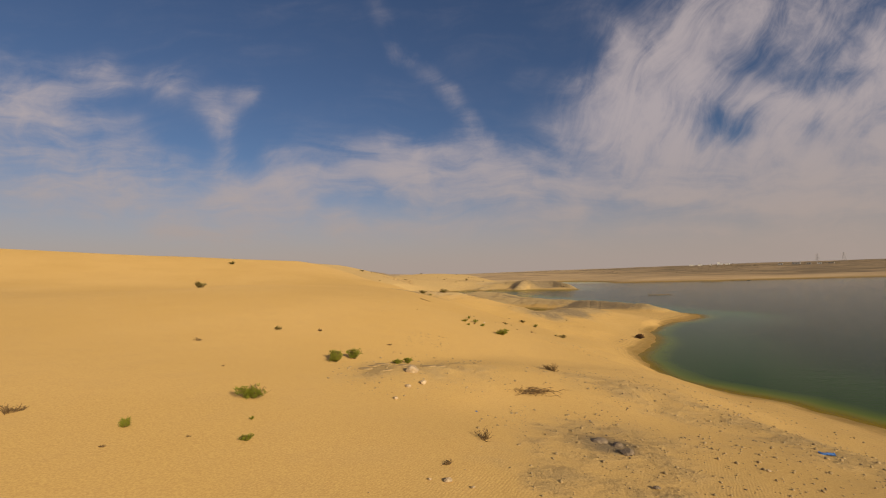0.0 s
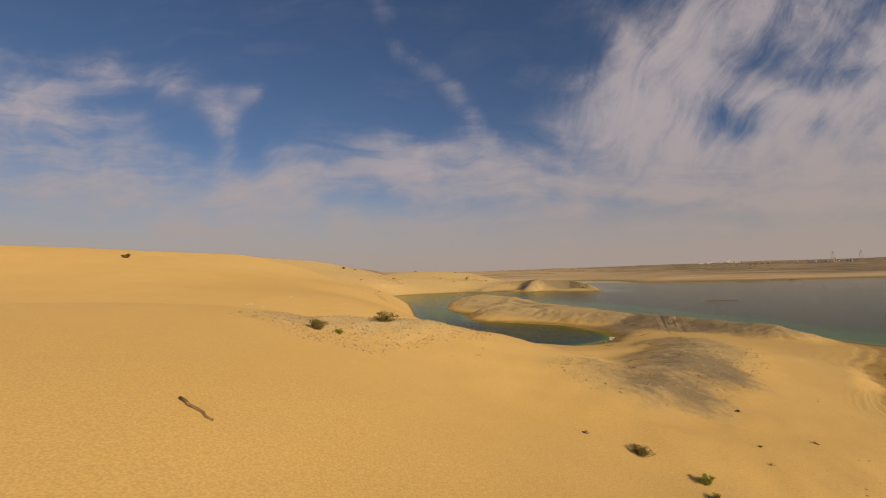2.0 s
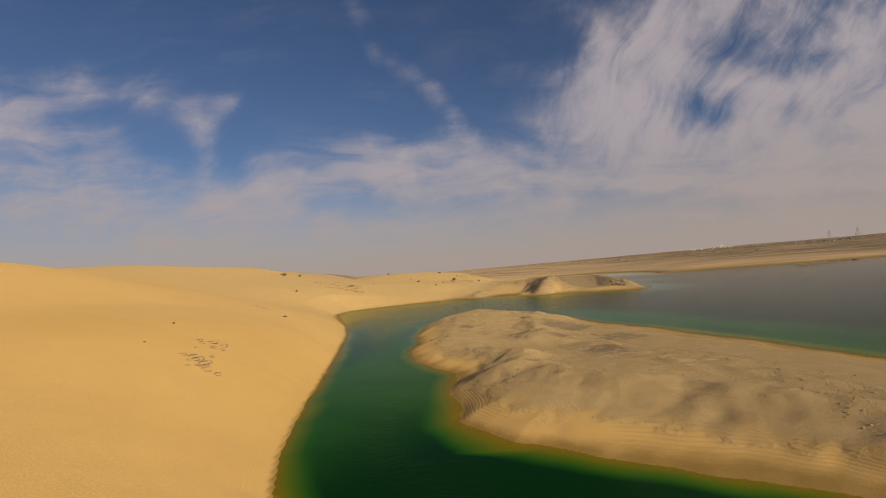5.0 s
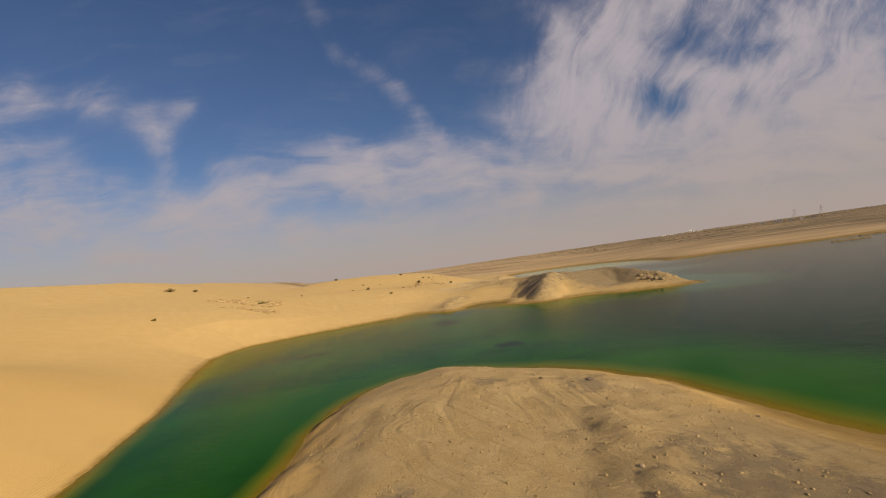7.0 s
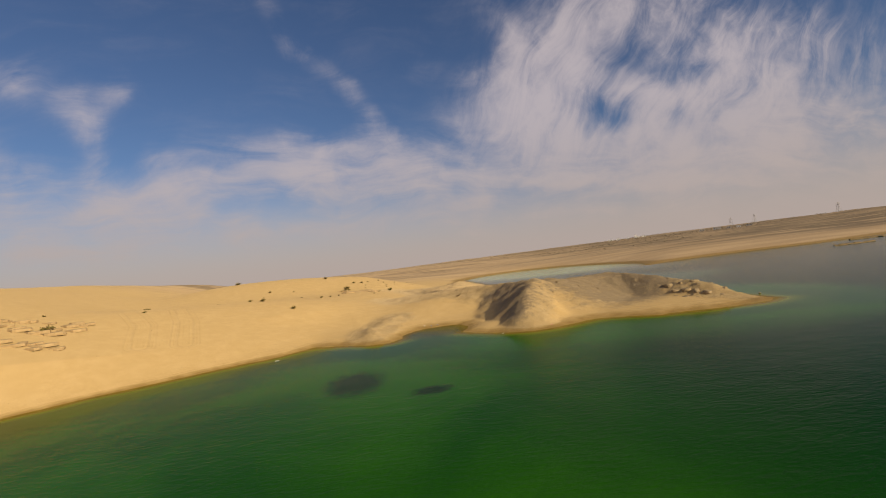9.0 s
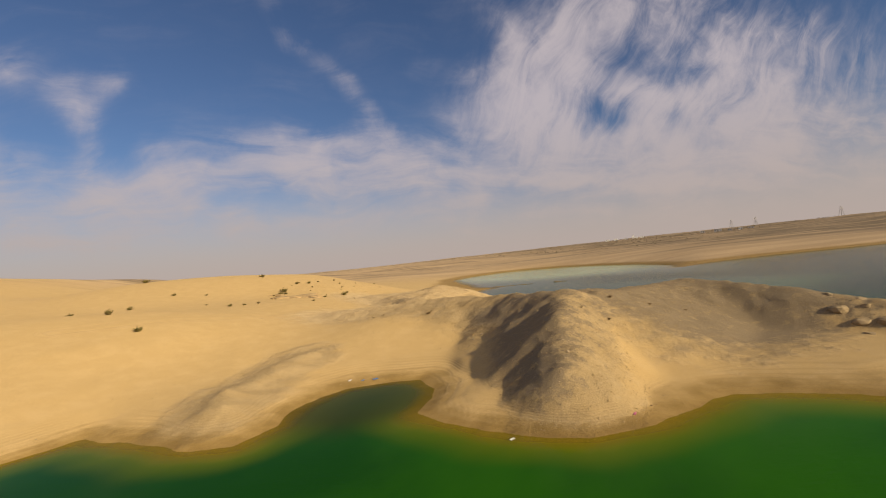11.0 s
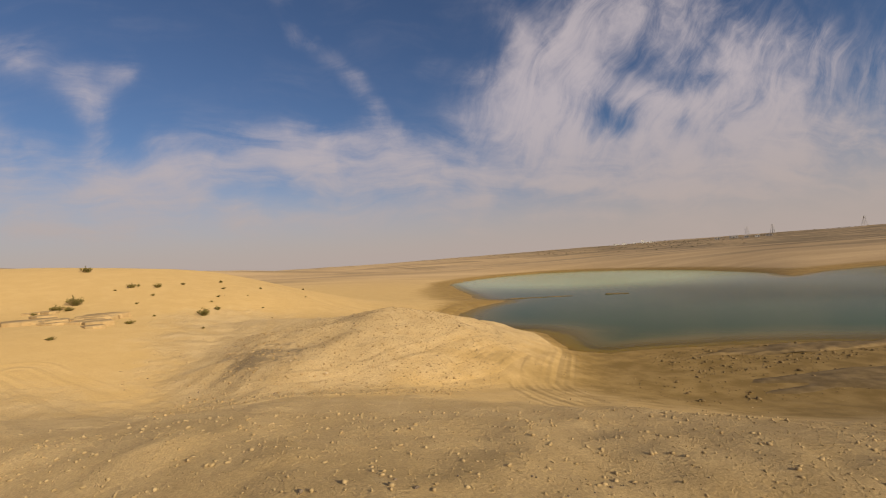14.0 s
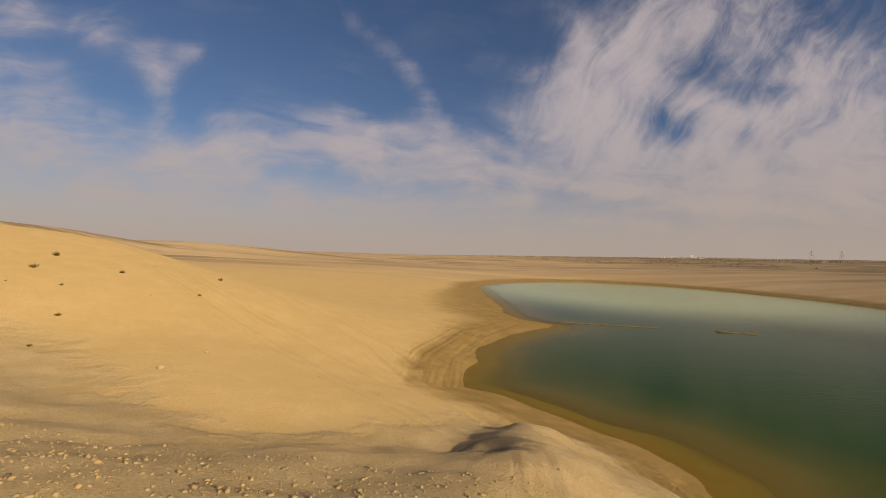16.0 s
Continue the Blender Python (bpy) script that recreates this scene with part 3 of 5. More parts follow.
# Where wheels have passed.
TRACKS = [[(21, 113), (17.5, 117), (15, 122), (14.5, 127)], [(18, 108), (14.5, 114.5), (12.5, 118), (9.5, 121.5), (9, 125.5)], [(23, 104), (19.5, 111), (15.5, 116.5), (11.5, 119.5), (8.5, 124)],
          [(22, 236), (30, 229), (36, 222), (39.5, 217), (38.2, 211.5), (34.5, 207.2), (29, 204.4), (24, 204.5), (18, 209)],
          [(26, 240), (34, 231), (37.3, 223.5), (40.3, 218), (39.2, 212), (36.2, 206.5), (35.5, 201), (39, 196)],
          [(44, 243), (40, 238), (37, 231), (36, 225.5), (38.8, 219), (37, 211), (31, 205.8), (24.5, 202.2), (14, 203), (0, 196)],
          [(24, 45), (24.5, 50.5), (28.5, 55), (33, 58.5), (34.5, 64), (30, 68)],
          [(20.2, 60), (23.5, 66), (24, 72), (26.5, 79), (24.6, 88), (21.5, 98), (18, 106), (17, 114), (13.5, 121), (13, 126.5), (16.5, 128.2)],
          [(19.5, 116), (16.5, 120.5), (12.8, 122), (10.5, 125.5), (11.5, 128.5), (15, 129)],
          [(-22, 205), (-14, 196), (-9, 188), (-6.5, 181)], [(-16, 206), (-9, 198), (-5.5, 190), (-3, 182)]]


def lattice(ix, iy, seed):
    h = (ix * 374761393 + iy * 668265263 + seed * 974711) & 0xFFFFFFFF
    h = ((h ^ (h >> 13)) * 1274126177) & 0xFFFFFFFF
    return ((h ^ (h >> 16)) & 0xFFFF) / 32767.5 - 1.0


def wave(x, y, size, seed):
    """Smooth noise between -1 and 1 with lumps of that size."""
    x, y = x / size, y / size
    ix, iy = np.floor(x).astype(np.int64), np.floor(y).astype(np.int64)
    fx, fy = x - ix, y - iy
    fx, fy = fx * fx * (3 - 2 * fx), fy * fy * (3 - 2 * fy)
    a, b = lattice(ix, iy, seed), lattice(ix + 1, iy, seed)
    c, e = lattice(ix, iy + 1, seed), lattice(ix + 1, iy + 1, seed)
    return (a * (1 - fx) + b * fx) * (1 - fy) + (c * (1 - fx) + e * fx) * fy


def lumps(x, y, size, seed, octaves=4, fall=0.5):
    out, gain = 0 * x, 1.0
    for n in range(octaves):
        out, gain, size = out + gain * wave(x + 31.7 * n, y - 17.3 * n, size, seed + n), gain * fall, size * 0.5
    return out


def to_line(x, y, line, closest=False):
    """Distance to a polyline, and the nearest segment's number and share."""
    best = np.full(x.shape, 1e18)
    part, share = np.zeros(x.shape, int), np.zeros(x.shape)
    for n in range(len(line) - 1):
        (ax, ay), (bx, by) = line[n][:2], line[n + 1][:2]
        ux, uy = bx - ax, by - ay
        s = np.clip(((x - ax) * ux + (y - ay) * uy) / (ux * ux + uy * uy), 0, 1)
        q = (x - ax - s * ux) ** 2 + (y - ay - s * uy) ** 2
        near = q < best
        best = np.where(near, q, best)
        if closest:
            part, share = np.where(near, n, part), np.where(near, s, share)
    return (np.sqrt(best), part, share) if closest else np.sqrt(best)


def inland(x, y):
    """Distance from the waterline: above 0 on land, below 0 in the lake."""
    inside = np.zeros(x.shape, bool)
    ring = np.vstack([COAST, [(6000, -900), (6000, 9000), (-9000, 9000), (-9000, -6000), (900, -6000)]])
    for n in range(len(ring)):
        (ax, ay), (bx, by) = ring[n], ring[(n + 1) % len(ring)]
        if ay == by:
            continue
        cross = ((ay > y) != (by > y)) & (x < (bx - ax) * (y - ay) / (by - ay) + ax)
        inside ^= cross
    d = to_line(x, y, COAST)
    return np.where(inside, d, -d)


def smax(a, b, soft):
    h = np.clip(0.5 + 0.5 * (a - b) / soft, 0, 1)
    return b * (1 - h) + a * h + soft * h * (1 - h)


def land(x, y):
    """Height of the ground, how much it is dug earth (0 to 1), and the distance inland."""
    wob = 0.35 * lumps(x, y, 3.0, 5, 3) * np.clip((x + 4) / 8, 0.25, 1)
    d = inland(x, y) + wob * np.exp(-((np.abs(x) + np.abs(y - 120)) / 400) ** 2)
    bank, width, slope, total = 0 * x, 0 * x, 0 * x, 0 * x
    for bx, by, h, w, s in BANKS:
        k = 1 / ((x - bx) ** 2 + (y - by) ** 2 + 30) ** 1.8
        bank, width, slope, total = bank + k * h, width + k * w, slope + k * s, total + k
    bank, width, slope = bank / total, width / total, slope / total
    e = np.maximum(d, 0)
    z = bank * (1 - np.exp(-e / width)) + slope * 75 * (1 - np.exp(-e / 75))
    for sx, sy, h, r in SWELLS:
        z += h * np.exp(-((x - sx) ** 2 + (y - sy) ** 2) / r**2) * np.clip(e / 6, 0, 1)
    dug = 0 * x
    whole_x, whole_y, whole_z, whole_e, whole_d, whole_dug = x, y, z, e, d, dug
    for fall, line in HEAPS:
        big = max(p[2] for p in line) > 6
        reach = 600 if big else 14
        m = (whole_x > min(p[0] for p in line) - reach) & (whole_x < max(p[0] for p in line) + reach) & (whole_y > min(p[1] for p in line) - reach) & (whole_y < max(p[1] for p in line) + reach)
        if not m.any():
            continue
        x, y, z, e, d, dug = whole_x[m], whole_y[m], whole_z[m], whole_e[m], whole_d[m], whole_dug[m]
        rough = 1.35 if 90 < line[0][1] < 140 else 0.35 if (fall < 0.3 and line[0][1] > 190) or line[0][1] < 20 else 0.55 if line[0][1] > 200 else 0.6 if line[0][1] < 60 or 170 < line[0][1] < 200 else 1.0
        heap, q, top = np.full(x.shape, -1e9), np.full(x.shape, 1e9), sum(p[2] for p in line) / len(line)
        for a, b in zip(line, line[1:]):
            away, _, share = to_line(x, y, [a, b], True)
            crest = a[2] * (1 - share) + b[2] * share
            heap = np.maximum(heap, crest - fall * np.sqrt(away * away + (25 if big else 0.5)) + (0.5 if big else 0.3 * fall))
            q = np.minimum(q, away)
        if big:
            heap += 0.4 - 0.2 * (x + 24 + np.sqrt((x + 24) ** 2 + 70))
        shore = np.clip(e / (1.5 + 2.5 * np.clip((27.5 - x) / 3, 0, 1) * np.clip((y - 170) / 4, 0, 1) * np.clip((193 - y) / 4, 0, 1)), 0, 1)
        if not big:
            heap += (lumps(x, y, 2.6, 11, 4) * 0.17 + 0.10 * np.abs(wave(x, y, 4.5, 17))) * rough * min(max(top / 1.5, 0.3), 1.0)
            dug = np.maximum(dug, np.clip(1.3 - q / min(top / fall * 0.8, 3.0 if line[0][1] < 60 else 5.0), 0, 1))
        whole_z[m] = np.where(d > 0, smax(z, heap * shore, 0.02 + (2.4 * np.clip(e / 20, 0, 1) if big else 0.22 * shore)), z)
        whole_dug[m] = dug
    x, y, z, e, d, dug = whole_x, whole_y, whole_z, whole_e, whole_d, whole_dug
    for hx, hy, deep, r in HOLLOWS:
        z -= deep * np.exp(-((x - hx) ** 2 + (y - hy) ** 2) / r**2) * np.clip(z / 1.2 - 0.4, 0, 1)
    beach = np.exp(-(((x - 22) / 6) ** 2) - ((y - 46) / 11) ** 2)
    z += beach * (np.minimum(z, 0.07 + 0.12 * e) - z)
    beach = np.exp(-(((x - 16) / 5) ** 4) - ((y - 19) / 8) ** 4)
    z += beach * (np.minimum(z, 0.05 + 0.15 * e) - z)
    z *= 1 - 0.72 * np.exp(-(((x - 47) / 8.5) ** 4) - ((y - 206.5) / 6.5) ** 4)
    dug *= 1 - 0.15 * np.clip((y - 197) / 7, 0, 1)
    dug = dug * np.clip((y - 20) / 44, 0.4, 1)
    # wind-shaped unevenness of the sand, and clods in the dug earth
    far = np.clip((np.hypot(x - 10, y - 110) - 160) / 200, 0, 1)
    z += np.clip(e / 14, 0, 1) * 0.16 * lumps(x + 0.3 * y, y, 26, 3, 2) + far * np.clip(e / 60, 0, 1) * 1.2 * lumps(x, y * 2.2, 90, 8, 4)
    z += np.clip(e / 2, 0, 1) * dug * ((0.06 + 0.02 * np.clip((y - 165) / 10, 0, 1) * np.clip((198 - y) / 6, 0, 1)) * lumps(x, y, 0.9, 21, 3) + 0.02 + 0.03 * np.abs(lumps(x, y, 0.6, 71, 2)))
    # old waterlines: small terraces above the water
    step = np.clip(e, 0, 1.2) / 1.2 * np.clip((0.5 - z) / 0.25, 0, 1)
    z += step * 0.022 * np.clip(0.3 + 1.2 * wave(x, y, 9, 44), 0, 1) * np.sin(z * 2 * np.pi / 0.12 + 3 * wave(x, y, 3, 40))
    # high ground beyond the far shore
    r = np.hypot(x, y)
    z += 13.5 * np.clip((x - 120) / 800, 0, 1) * np.clip((r - 430) / 900, 0, 1) * (1 + 0.12 * lumps(x, y, 220, 60, 3))
    # wheel ruts
    for tx in TRACKS:
        m = (x > min(p[0] for p in tx) - 2) & (x < max(p[0] for p in tx) + 2) & (y > min(p[1] for p in tx) - 2) & (y < max(p[1] for p in tx) + 2)
        q = to_line(x[m], y[m], tx)
        z[m] -= np.clip(e[m] / 1.0, 0, 1) * np.where(q < 2, 0.018 * np.exp(-(((q - 0.72) / 0.22) ** 2)) - 0.012 * np.exp(-(((q - 1.08) / 0.16) ** 2)) - 0.010 * np.exp(-(((q - 0.4) / 0.14) ** 2)), 0)
    # the bed of the lake
    deep = np.maximum(-d, 0)
    bed = -0.10 * np.minimum(deep, 1.6) - 2.6 * (1 - np.exp(-(np.maximum(deep - 1.3, 0) / 3.2) ** 1.4))
    return np.where(d > 0, np.maximum(z, 0.012 + 0.02 * np.minimum(e, 1)), bed), dug, d


def graded(lo, hi, step, far_lo, far_hi, grow):
    """Coordinates with even steps from lo to hi that widen outward to far_lo and far_hi."""
    mid = list(np.arange(lo, hi + 1e-6, step))
    for end, sign in ((far_lo, -1), (far_hi, 1)):
        s, v = step, mid[0] if sign < 0 else mid[-1]
        out = []
        while (v - end) * sign < 0:
            s *= grow
            v += sign * s
            out.append(v)
        mid = out[::-1] + mid if sign < 0 else mid + out
    return np.array(mid)


def sheet(name, xs, ys, zs, material, **marks):
    """A mesh over a grid of xs by ys with heights zs, and marks as point attributes."""
    nx, ny = len(xs), len(ys)
    gx, gy = np.meshgrid(xs, ys)
    co = np.stack([gx, gy, zs], -1).reshape(-1, 3).astype(np.float32)
    a = (np.arange(ny - 1)[:, None] * nx + np.arange(nx - 1)).ravel()
    quads = np.stack([a, a + 1, a + nx + 1, a + nx], 1).astype(np.int32)
    me = bpy.data.meshes.new(name)
    me.vertices.add(len(co))
    me.vertices.foreach_set("co", co.ravel())
    me.loops.add(quads.size)
    me.loops.foreach_set("vertex_index", quads.ravel())
    me.polygons.add(len(quads))
    me.polygons.foreach_set("loop_start", np.arange(0, quads.size, 4, dtype=np.int32))
    me.polygons.foreach_set("use_smooth", np.ones(len(quads), bool))
    me.update()
    for key, value in marks.items():
        at = me.attributes.new(key, "FLOAT", "POINT")
        at.data.foreach_set("value", value.reshape(-1).astype(np.float32))
    me.materials.append(material)
    return new(name, me)


GX = graded(-24, 60, STEP, -4200, 4200, 1.09)
GY = graded(4, 246, STEP, -600, 4300, 1.09)
GXX, GYY = np.meshgrid(GX, GY)
GZ, DUG, INLAND = land(GXX, GYY)
STONY_SHADE_SHARE = np.minimum(sum(np.exp(-((GXX - sx) ** 2 + (GYY - sy) ** 2) / r**2) for sx, sy, r in STONY_AND_SHADE), 1)
DUG = np.maximum(DUG, 0.75 * STONY_SHADE_SHARE)
DUG = np.maximum(DUG, 0.7 * np.clip((GYY - 86) / 6, 0, 1) * np.clip((138 - GYY) / 3, 0, 1) * np.clip((GXX - 1) / 2, 0, 1) * np.clip(INLAND / 3, 0, 1))
TRACK = np.minimum.reduce([to_line(GXX, GYY, line) for line in TRACKS])
ground = sheet("ground", GX, GY, GZ, SAND, dug=DUG, inland=INLAND, stony_shade=STONY_SHADE_SHARE, track=np.minimum(TRACK, 4))
tagged(ground, "wind-smoothed yellow desert sand with heaps of dug earth", "ground", kind="structure")

WX = graded(-16, 64, 0.6, -16.5, 4200, 1.12)
WY = graded(4, 250, 0.6, -600, 400, 1.12)
_wx, _wy = np.meshgrid(WX, WY)
_shelf = np.clip((_wy - 186) / 16, 0, 1) * np.clip((_wx - 30) / 10, 0, 1) * np.clip((105 - _wx) / 20, 0, 1)
DEPTH = (1 + 1.1 * np.clip((np.where(_wy < 90, 22, 7) - _wx) / 5, 0, 1) * np.clip((150 - _wy) / 12, 0, 1) * np.clip((_wy - 60) / 6, 0, 1) - 0.55 * _shelf + 0.9 * np.exp(-(((_wx - 15) / 8) ** 2) - ((_wy - 77) / 9) ** 2)) * np.maximum(-inland(_wx, _wy) - 0.3 * lumps(_wx, _wy, 3.0, 5, 3), 0)
water = sheet("water", WX, WY, 0 * _wx, WATER, depth=DEPTH)
tagged(water, "still green lake water with faint wind ripples", "water", kind="structure")

# ---------------------------------------------------------------- materials of the things
def simple(name, low, high, scale, rough=0.85, vary=0.25, bump=0.3, spread=0.01):
    """A surface whose colour runs between two tones, in grains and from thing to thing."""
    m, g = material(name)
    at = m.node_tree.nodes.new("ShaderNodeTexCoord").outputs["Object"]
    n = g.noise(at, scale, 5.0, 0.6)
    each = m.node_tree.nodes.new("ShaderNodeObjectInfo").outputs["Random"]
    isle = m.node_tree.nodes.new("ShaderNodeNewGeometry").outputs["Random Per Island"]
    tone = g.math("ADD", g.ramp(n, 0.3, 0.7), g.math("MULTIPLY", g.math("SUBTRACT", g.math("ADD", each, isle), 1.0), vary))
    finish(m, g, g.mix(tone, low, high), rough, n, bump, spread)
    return m


LEAF_GREEN = simple("saltbush_leaf", (0.14, 0.155, 0.012), (0.31, 0.30, 0.04), 6, 0.7, 0.5)
LEAF_OLIVE = simple("scrub_leaf", (0.12, 0.10, 0.026), (0.24, 0.19, 0.05), 6, 0.8, 0.5)
SLAB = simple("sandstone_slab", (0.36, 0.245, 0.112), (0.48, 0.335, 0.162), 5, 0.92, 0.3, 0.5, 0.02)
FAR_LEAF = simple("far_scrub_leaf", (0.085, 0.065, 0.04), (0.15, 0.115, 0.065), 1, 0.9, 0.5)
TWIG = simple("dry_twig", (0.12, 0.075, 0.032), (0.26, 0.165, 0.075), 14, 0.9, 0.5)
STONE = simple("limestone", (0.40, 0.275, 0.145), (0.62, 0.47, 0.29), 5, 0.92, 0.45, 0.6, 0.03)
ROCK = simple("brown_rock", (0.23, 0.165, 0.085), (0.36, 0.265, 0.145), 4, 0.92, 0.3, 0.8, 0.05)
GRAVEL = simple("limestone_gravel", (0.33, 0.235, 0.112), (0.45, 0.33, 0.172), 5, 0.92, 0.4, 0.3, 0.01)
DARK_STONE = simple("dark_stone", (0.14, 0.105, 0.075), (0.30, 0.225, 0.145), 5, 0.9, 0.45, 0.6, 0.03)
WOOD = simple("grey_wood", (0.14, 0.085, 0.04), (0.30, 0.19, 0.09), 9, 0.9)
ROOT = simple("dark_root", (0.06, 0.032, 0.016), (0.13, 0.07, 0.035), 9, 0.9)
WHITE_PLASTIC = simple("white_plastic", (0.62, 0.58, 0.50), (0.80, 0.77, 0.70), 20, 0.45)
BLUE_PLASTIC = simple("blue_plastic", (0.05, 0.13, 0.36), (0.12, 0.24, 0.50), 20, 0.4)
PINK_PLASTIC = simple("pink_plastic", (0.50, 0.12, 0.20), (0.65, 0.22, 0.30), 20, 0.4)
FOAM = simple("dried_foam", (0.55, 0.50, 0.40), (0.80, 0.76, 0.66), 8, 0.9)
MUD = simple("grey_mud", (0.14, 0.095, 0.04), (0.24, 0.165, 0.075), 2.0, 0.8, 0.2, 0.6, 0.05)
LIME_WALL = simple("limewashed_wall", (0.72, 0.69, 0.63), (0.82, 0.79, 0.73), 0.5, 0.85)
GREY_WALL = simple("grey_wall", (0.40, 0.37, 0.33), (0.52, 0.48, 0.43), 0.5, 0.85)
DARK_GLASS = simple("dark_window", (0.03, 0.035, 0.04), (0.05, 0.055, 0.06), 1, 0.2)
# steel of the far pylons, its grey lightened to carry the distance haze
HAZED_STEEL = simple("hazed_grey_steel", (0.27, 0.25, 0.235), (0.34, 0.315, 0.30), 1, 0.6)


# ---------------------------------------------------------------- helpers
def ground_at(x, y):
    z = land(np.array([float(x)]), np.array([float(y)]))[0][0]
    return float(max(z, 0.0))


def mesh_from(name, verts, faces, mat, smooth=False):
    me = bpy.data.meshes.new(name)
    me.from_pydata([tuple(map(float, v)) for v in verts], [], [tuple(map(int, f)) for f in faces])
    me.materials.append(mat)
    if smooth:
        me.polygons.foreach_set("use_smooth", [True] * len(me.polygons))
    me.update()
    return me


def part(name, me, parent, label=""):
    ob = new(name, me)
    ob.parent = parent
    return tagged(ob, label)


def spot(x, y, size=1.0, turn=0.0, sink=0.0, flat=1.0):
    """The pose of a thing of that size that stands on the ground."""
    z = ground_at(x, y) - sink
    return Matrix.Translation((x, y, z)) @ Matrix.Rotation(turn, 4, "Z") @ Matrix.Diagonal((size, size, size * flat, 1))


def tube(line, r0, r1, sides=4):
    """Vertices and faces of a tapered stem along a line of points."""
    verts, faces = [], []
    for n, p in enumerate(line):
        p = Vector(p)
        a = Vector(line[min(n + 1, len(line) - 1)]) - Vector(line[max(n - 1, 0)])
        u = a.orthogonal().normalized()
        w = a.normalized().cross(u)
        r = r0 + (r1 - r0) * n / (len(line) - 1)
        for k in range(sides):
            t = 2 * math.pi * k / sides
            verts.append(p + r * (math.cos(t) * u + math.sin(t) * w))
    for n in range(len(line) - 1):
        for k in range(sides):
            a, b = n * sides + k, n * sides + (k + 1) % sides
            faces.append((a, b, b + sides, a + sides))
    faces.append(tuple(range(len(verts) - sides, len(verts))))
    return verts, faces


class Pile:
    """Collects pieces into one mesh."""

    def __init__(self):
        self.verts, self.faces = [], []

    def add(self, verts, faces):
        k = len(self.verts)
        self.verts += list(verts)
        self.faces += [tuple(i + k for i in f) for f in faces]


def leaf(rng, at, way, length, width):
    side = way.cross(Vector((rng.uniform(-1, 1), rng.uniform(-1, 1), rng.uniform(-1, 1)))).normalized()
    lift = way.cross(side) * width * 0.25
    return [at, at + way * length * 0.5 + side * width / 2 + lift, at + way * length, at + way * length * 0.5 - side * width / 2 + lift], [(0, 1, 2), (0, 2, 3)]


def shrub(seed, stems, leaves, height, leaf_mat, leaf_len, lean, label):
    """A desert shrub one metre wide: bent stems from one foot, and its foliage."""
    rng = random.Random(seed)
    wood, green = Pile(), Pile()
    for n in range(stems):
        turn = rng.uniform(0, 2 * math.pi)
        out = rng.uniform(0.12, 0.5) * (0.75 + 0.35 * math.sin(turn * 2 + seed))
        up = height * (1.05 - 1.1 * out * lean) * rng.uniform(0.6, 1.05)
        line = []
        for k in range(5):
            s = k / 4
            bend = out * (s ** 0.8) + rng.uniform(-0.02, 0.02)
            line.append((math.cos(turn + 0.5 * s) * bend, math.sin(turn + 0.5 * s) * bend, -0.03 + up * s ** (0.8 + 0.4 * lean)))
        wood.add(*tube(line, 0.011, 0.004))
        for k in range(3):
            s = rng.uniform(0.35, 0.9)
            a = Vector(line[int(s * 4)])
            b = a + Vector((rng.uniform(-0.12, 0.12), rng.uniform(-0.12, 0.12), rng.uniform(0.02, 0.13)))
            wood.add(*tube([a, (a + b) / 2 + Vector((0, 0, 0.01)), b], 0.005, 0.002, 3))
            for _ in range(leaves // (stems * 3)):
                p = a.lerp(b, rng.uniform(0.2, 1.05)) + Vector((rng.gauss(0, 0.028), rng.gauss(0, 0.028), rng.gauss(0, 0.02)))
                way = Vector((rng.gauss(0, 1), rng.gauss(0, 1), rng.uniform(0.1, 1.6))).normalized()
                green.add(*leaf(rng, p, way, leaf_len * rng.uniform(0.6, 1.3), leaf_len * 0.36))
    foot = new("desert_shrub")
    tagged(foot, label, "shrub", "shrubs on the sand")
    part("woody_base", mesh_from("woody_base", wood.verts, wood.faces, TWIG), foot, "thin bent brown stems")
    if green.faces:
        part("foliage", mesh_from("foliage", green.verts, green.faces, leaf_mat), foot)
    return foot


def stone_mesh(seed, mat, flat=0.65, sharp=0.35):
    """A broken stone about one metre across."""
    rng = random.Random(seed)
    bm = bmesh.new()
    bmesh.ops.create_icosphere(bm, subdivisions=2, radius=0.5)
    cuts = [(Vector((rng.gauss(0, 1), rng.gauss(0, 1), rng.gauss(0, 1))).normalized(), rng.uniform(0.26, 0.42)) for _ in range(9)]
    for v in bm.verts:
        for n, d in cuts:
            over = v.co.dot(n) - d
            if over > 0:
                v.co -= n * over * 0.92
        v.co += 0.05 * sharp * noise.noise_vector(v.co * 6 + Vector((seed, 0, 0)))
        v.co.z *= flat
    me = bpy.data.meshes.new("stone")
    bm.to_mesh(me)
    bm.free()
    me.materials.append(mat)
    return me


def scatter(first, poses):
    """Sets the first thing at the first pose and copies of it at the others."""
    poses = list(poses)
    first.matrix_basis = poses[0]
    for m in poses[1:]:
        copy_thing(first, m)


RNG = random.Random(7)


def spread(spots, kinds, flat=(0.8, 1.1), sink=0.02):
    """Deals the spots x, y, width to the kinds in turn."""
    for n, kind in enumerate(kinds):
        mine = spots[n::len(kinds)]
        if mine:
            scatter(kind, [spot(x, y, w, RNG.uniform(0, 6.3), sink * w, RNG.uniform(*flat)) for x, y, w in mine])


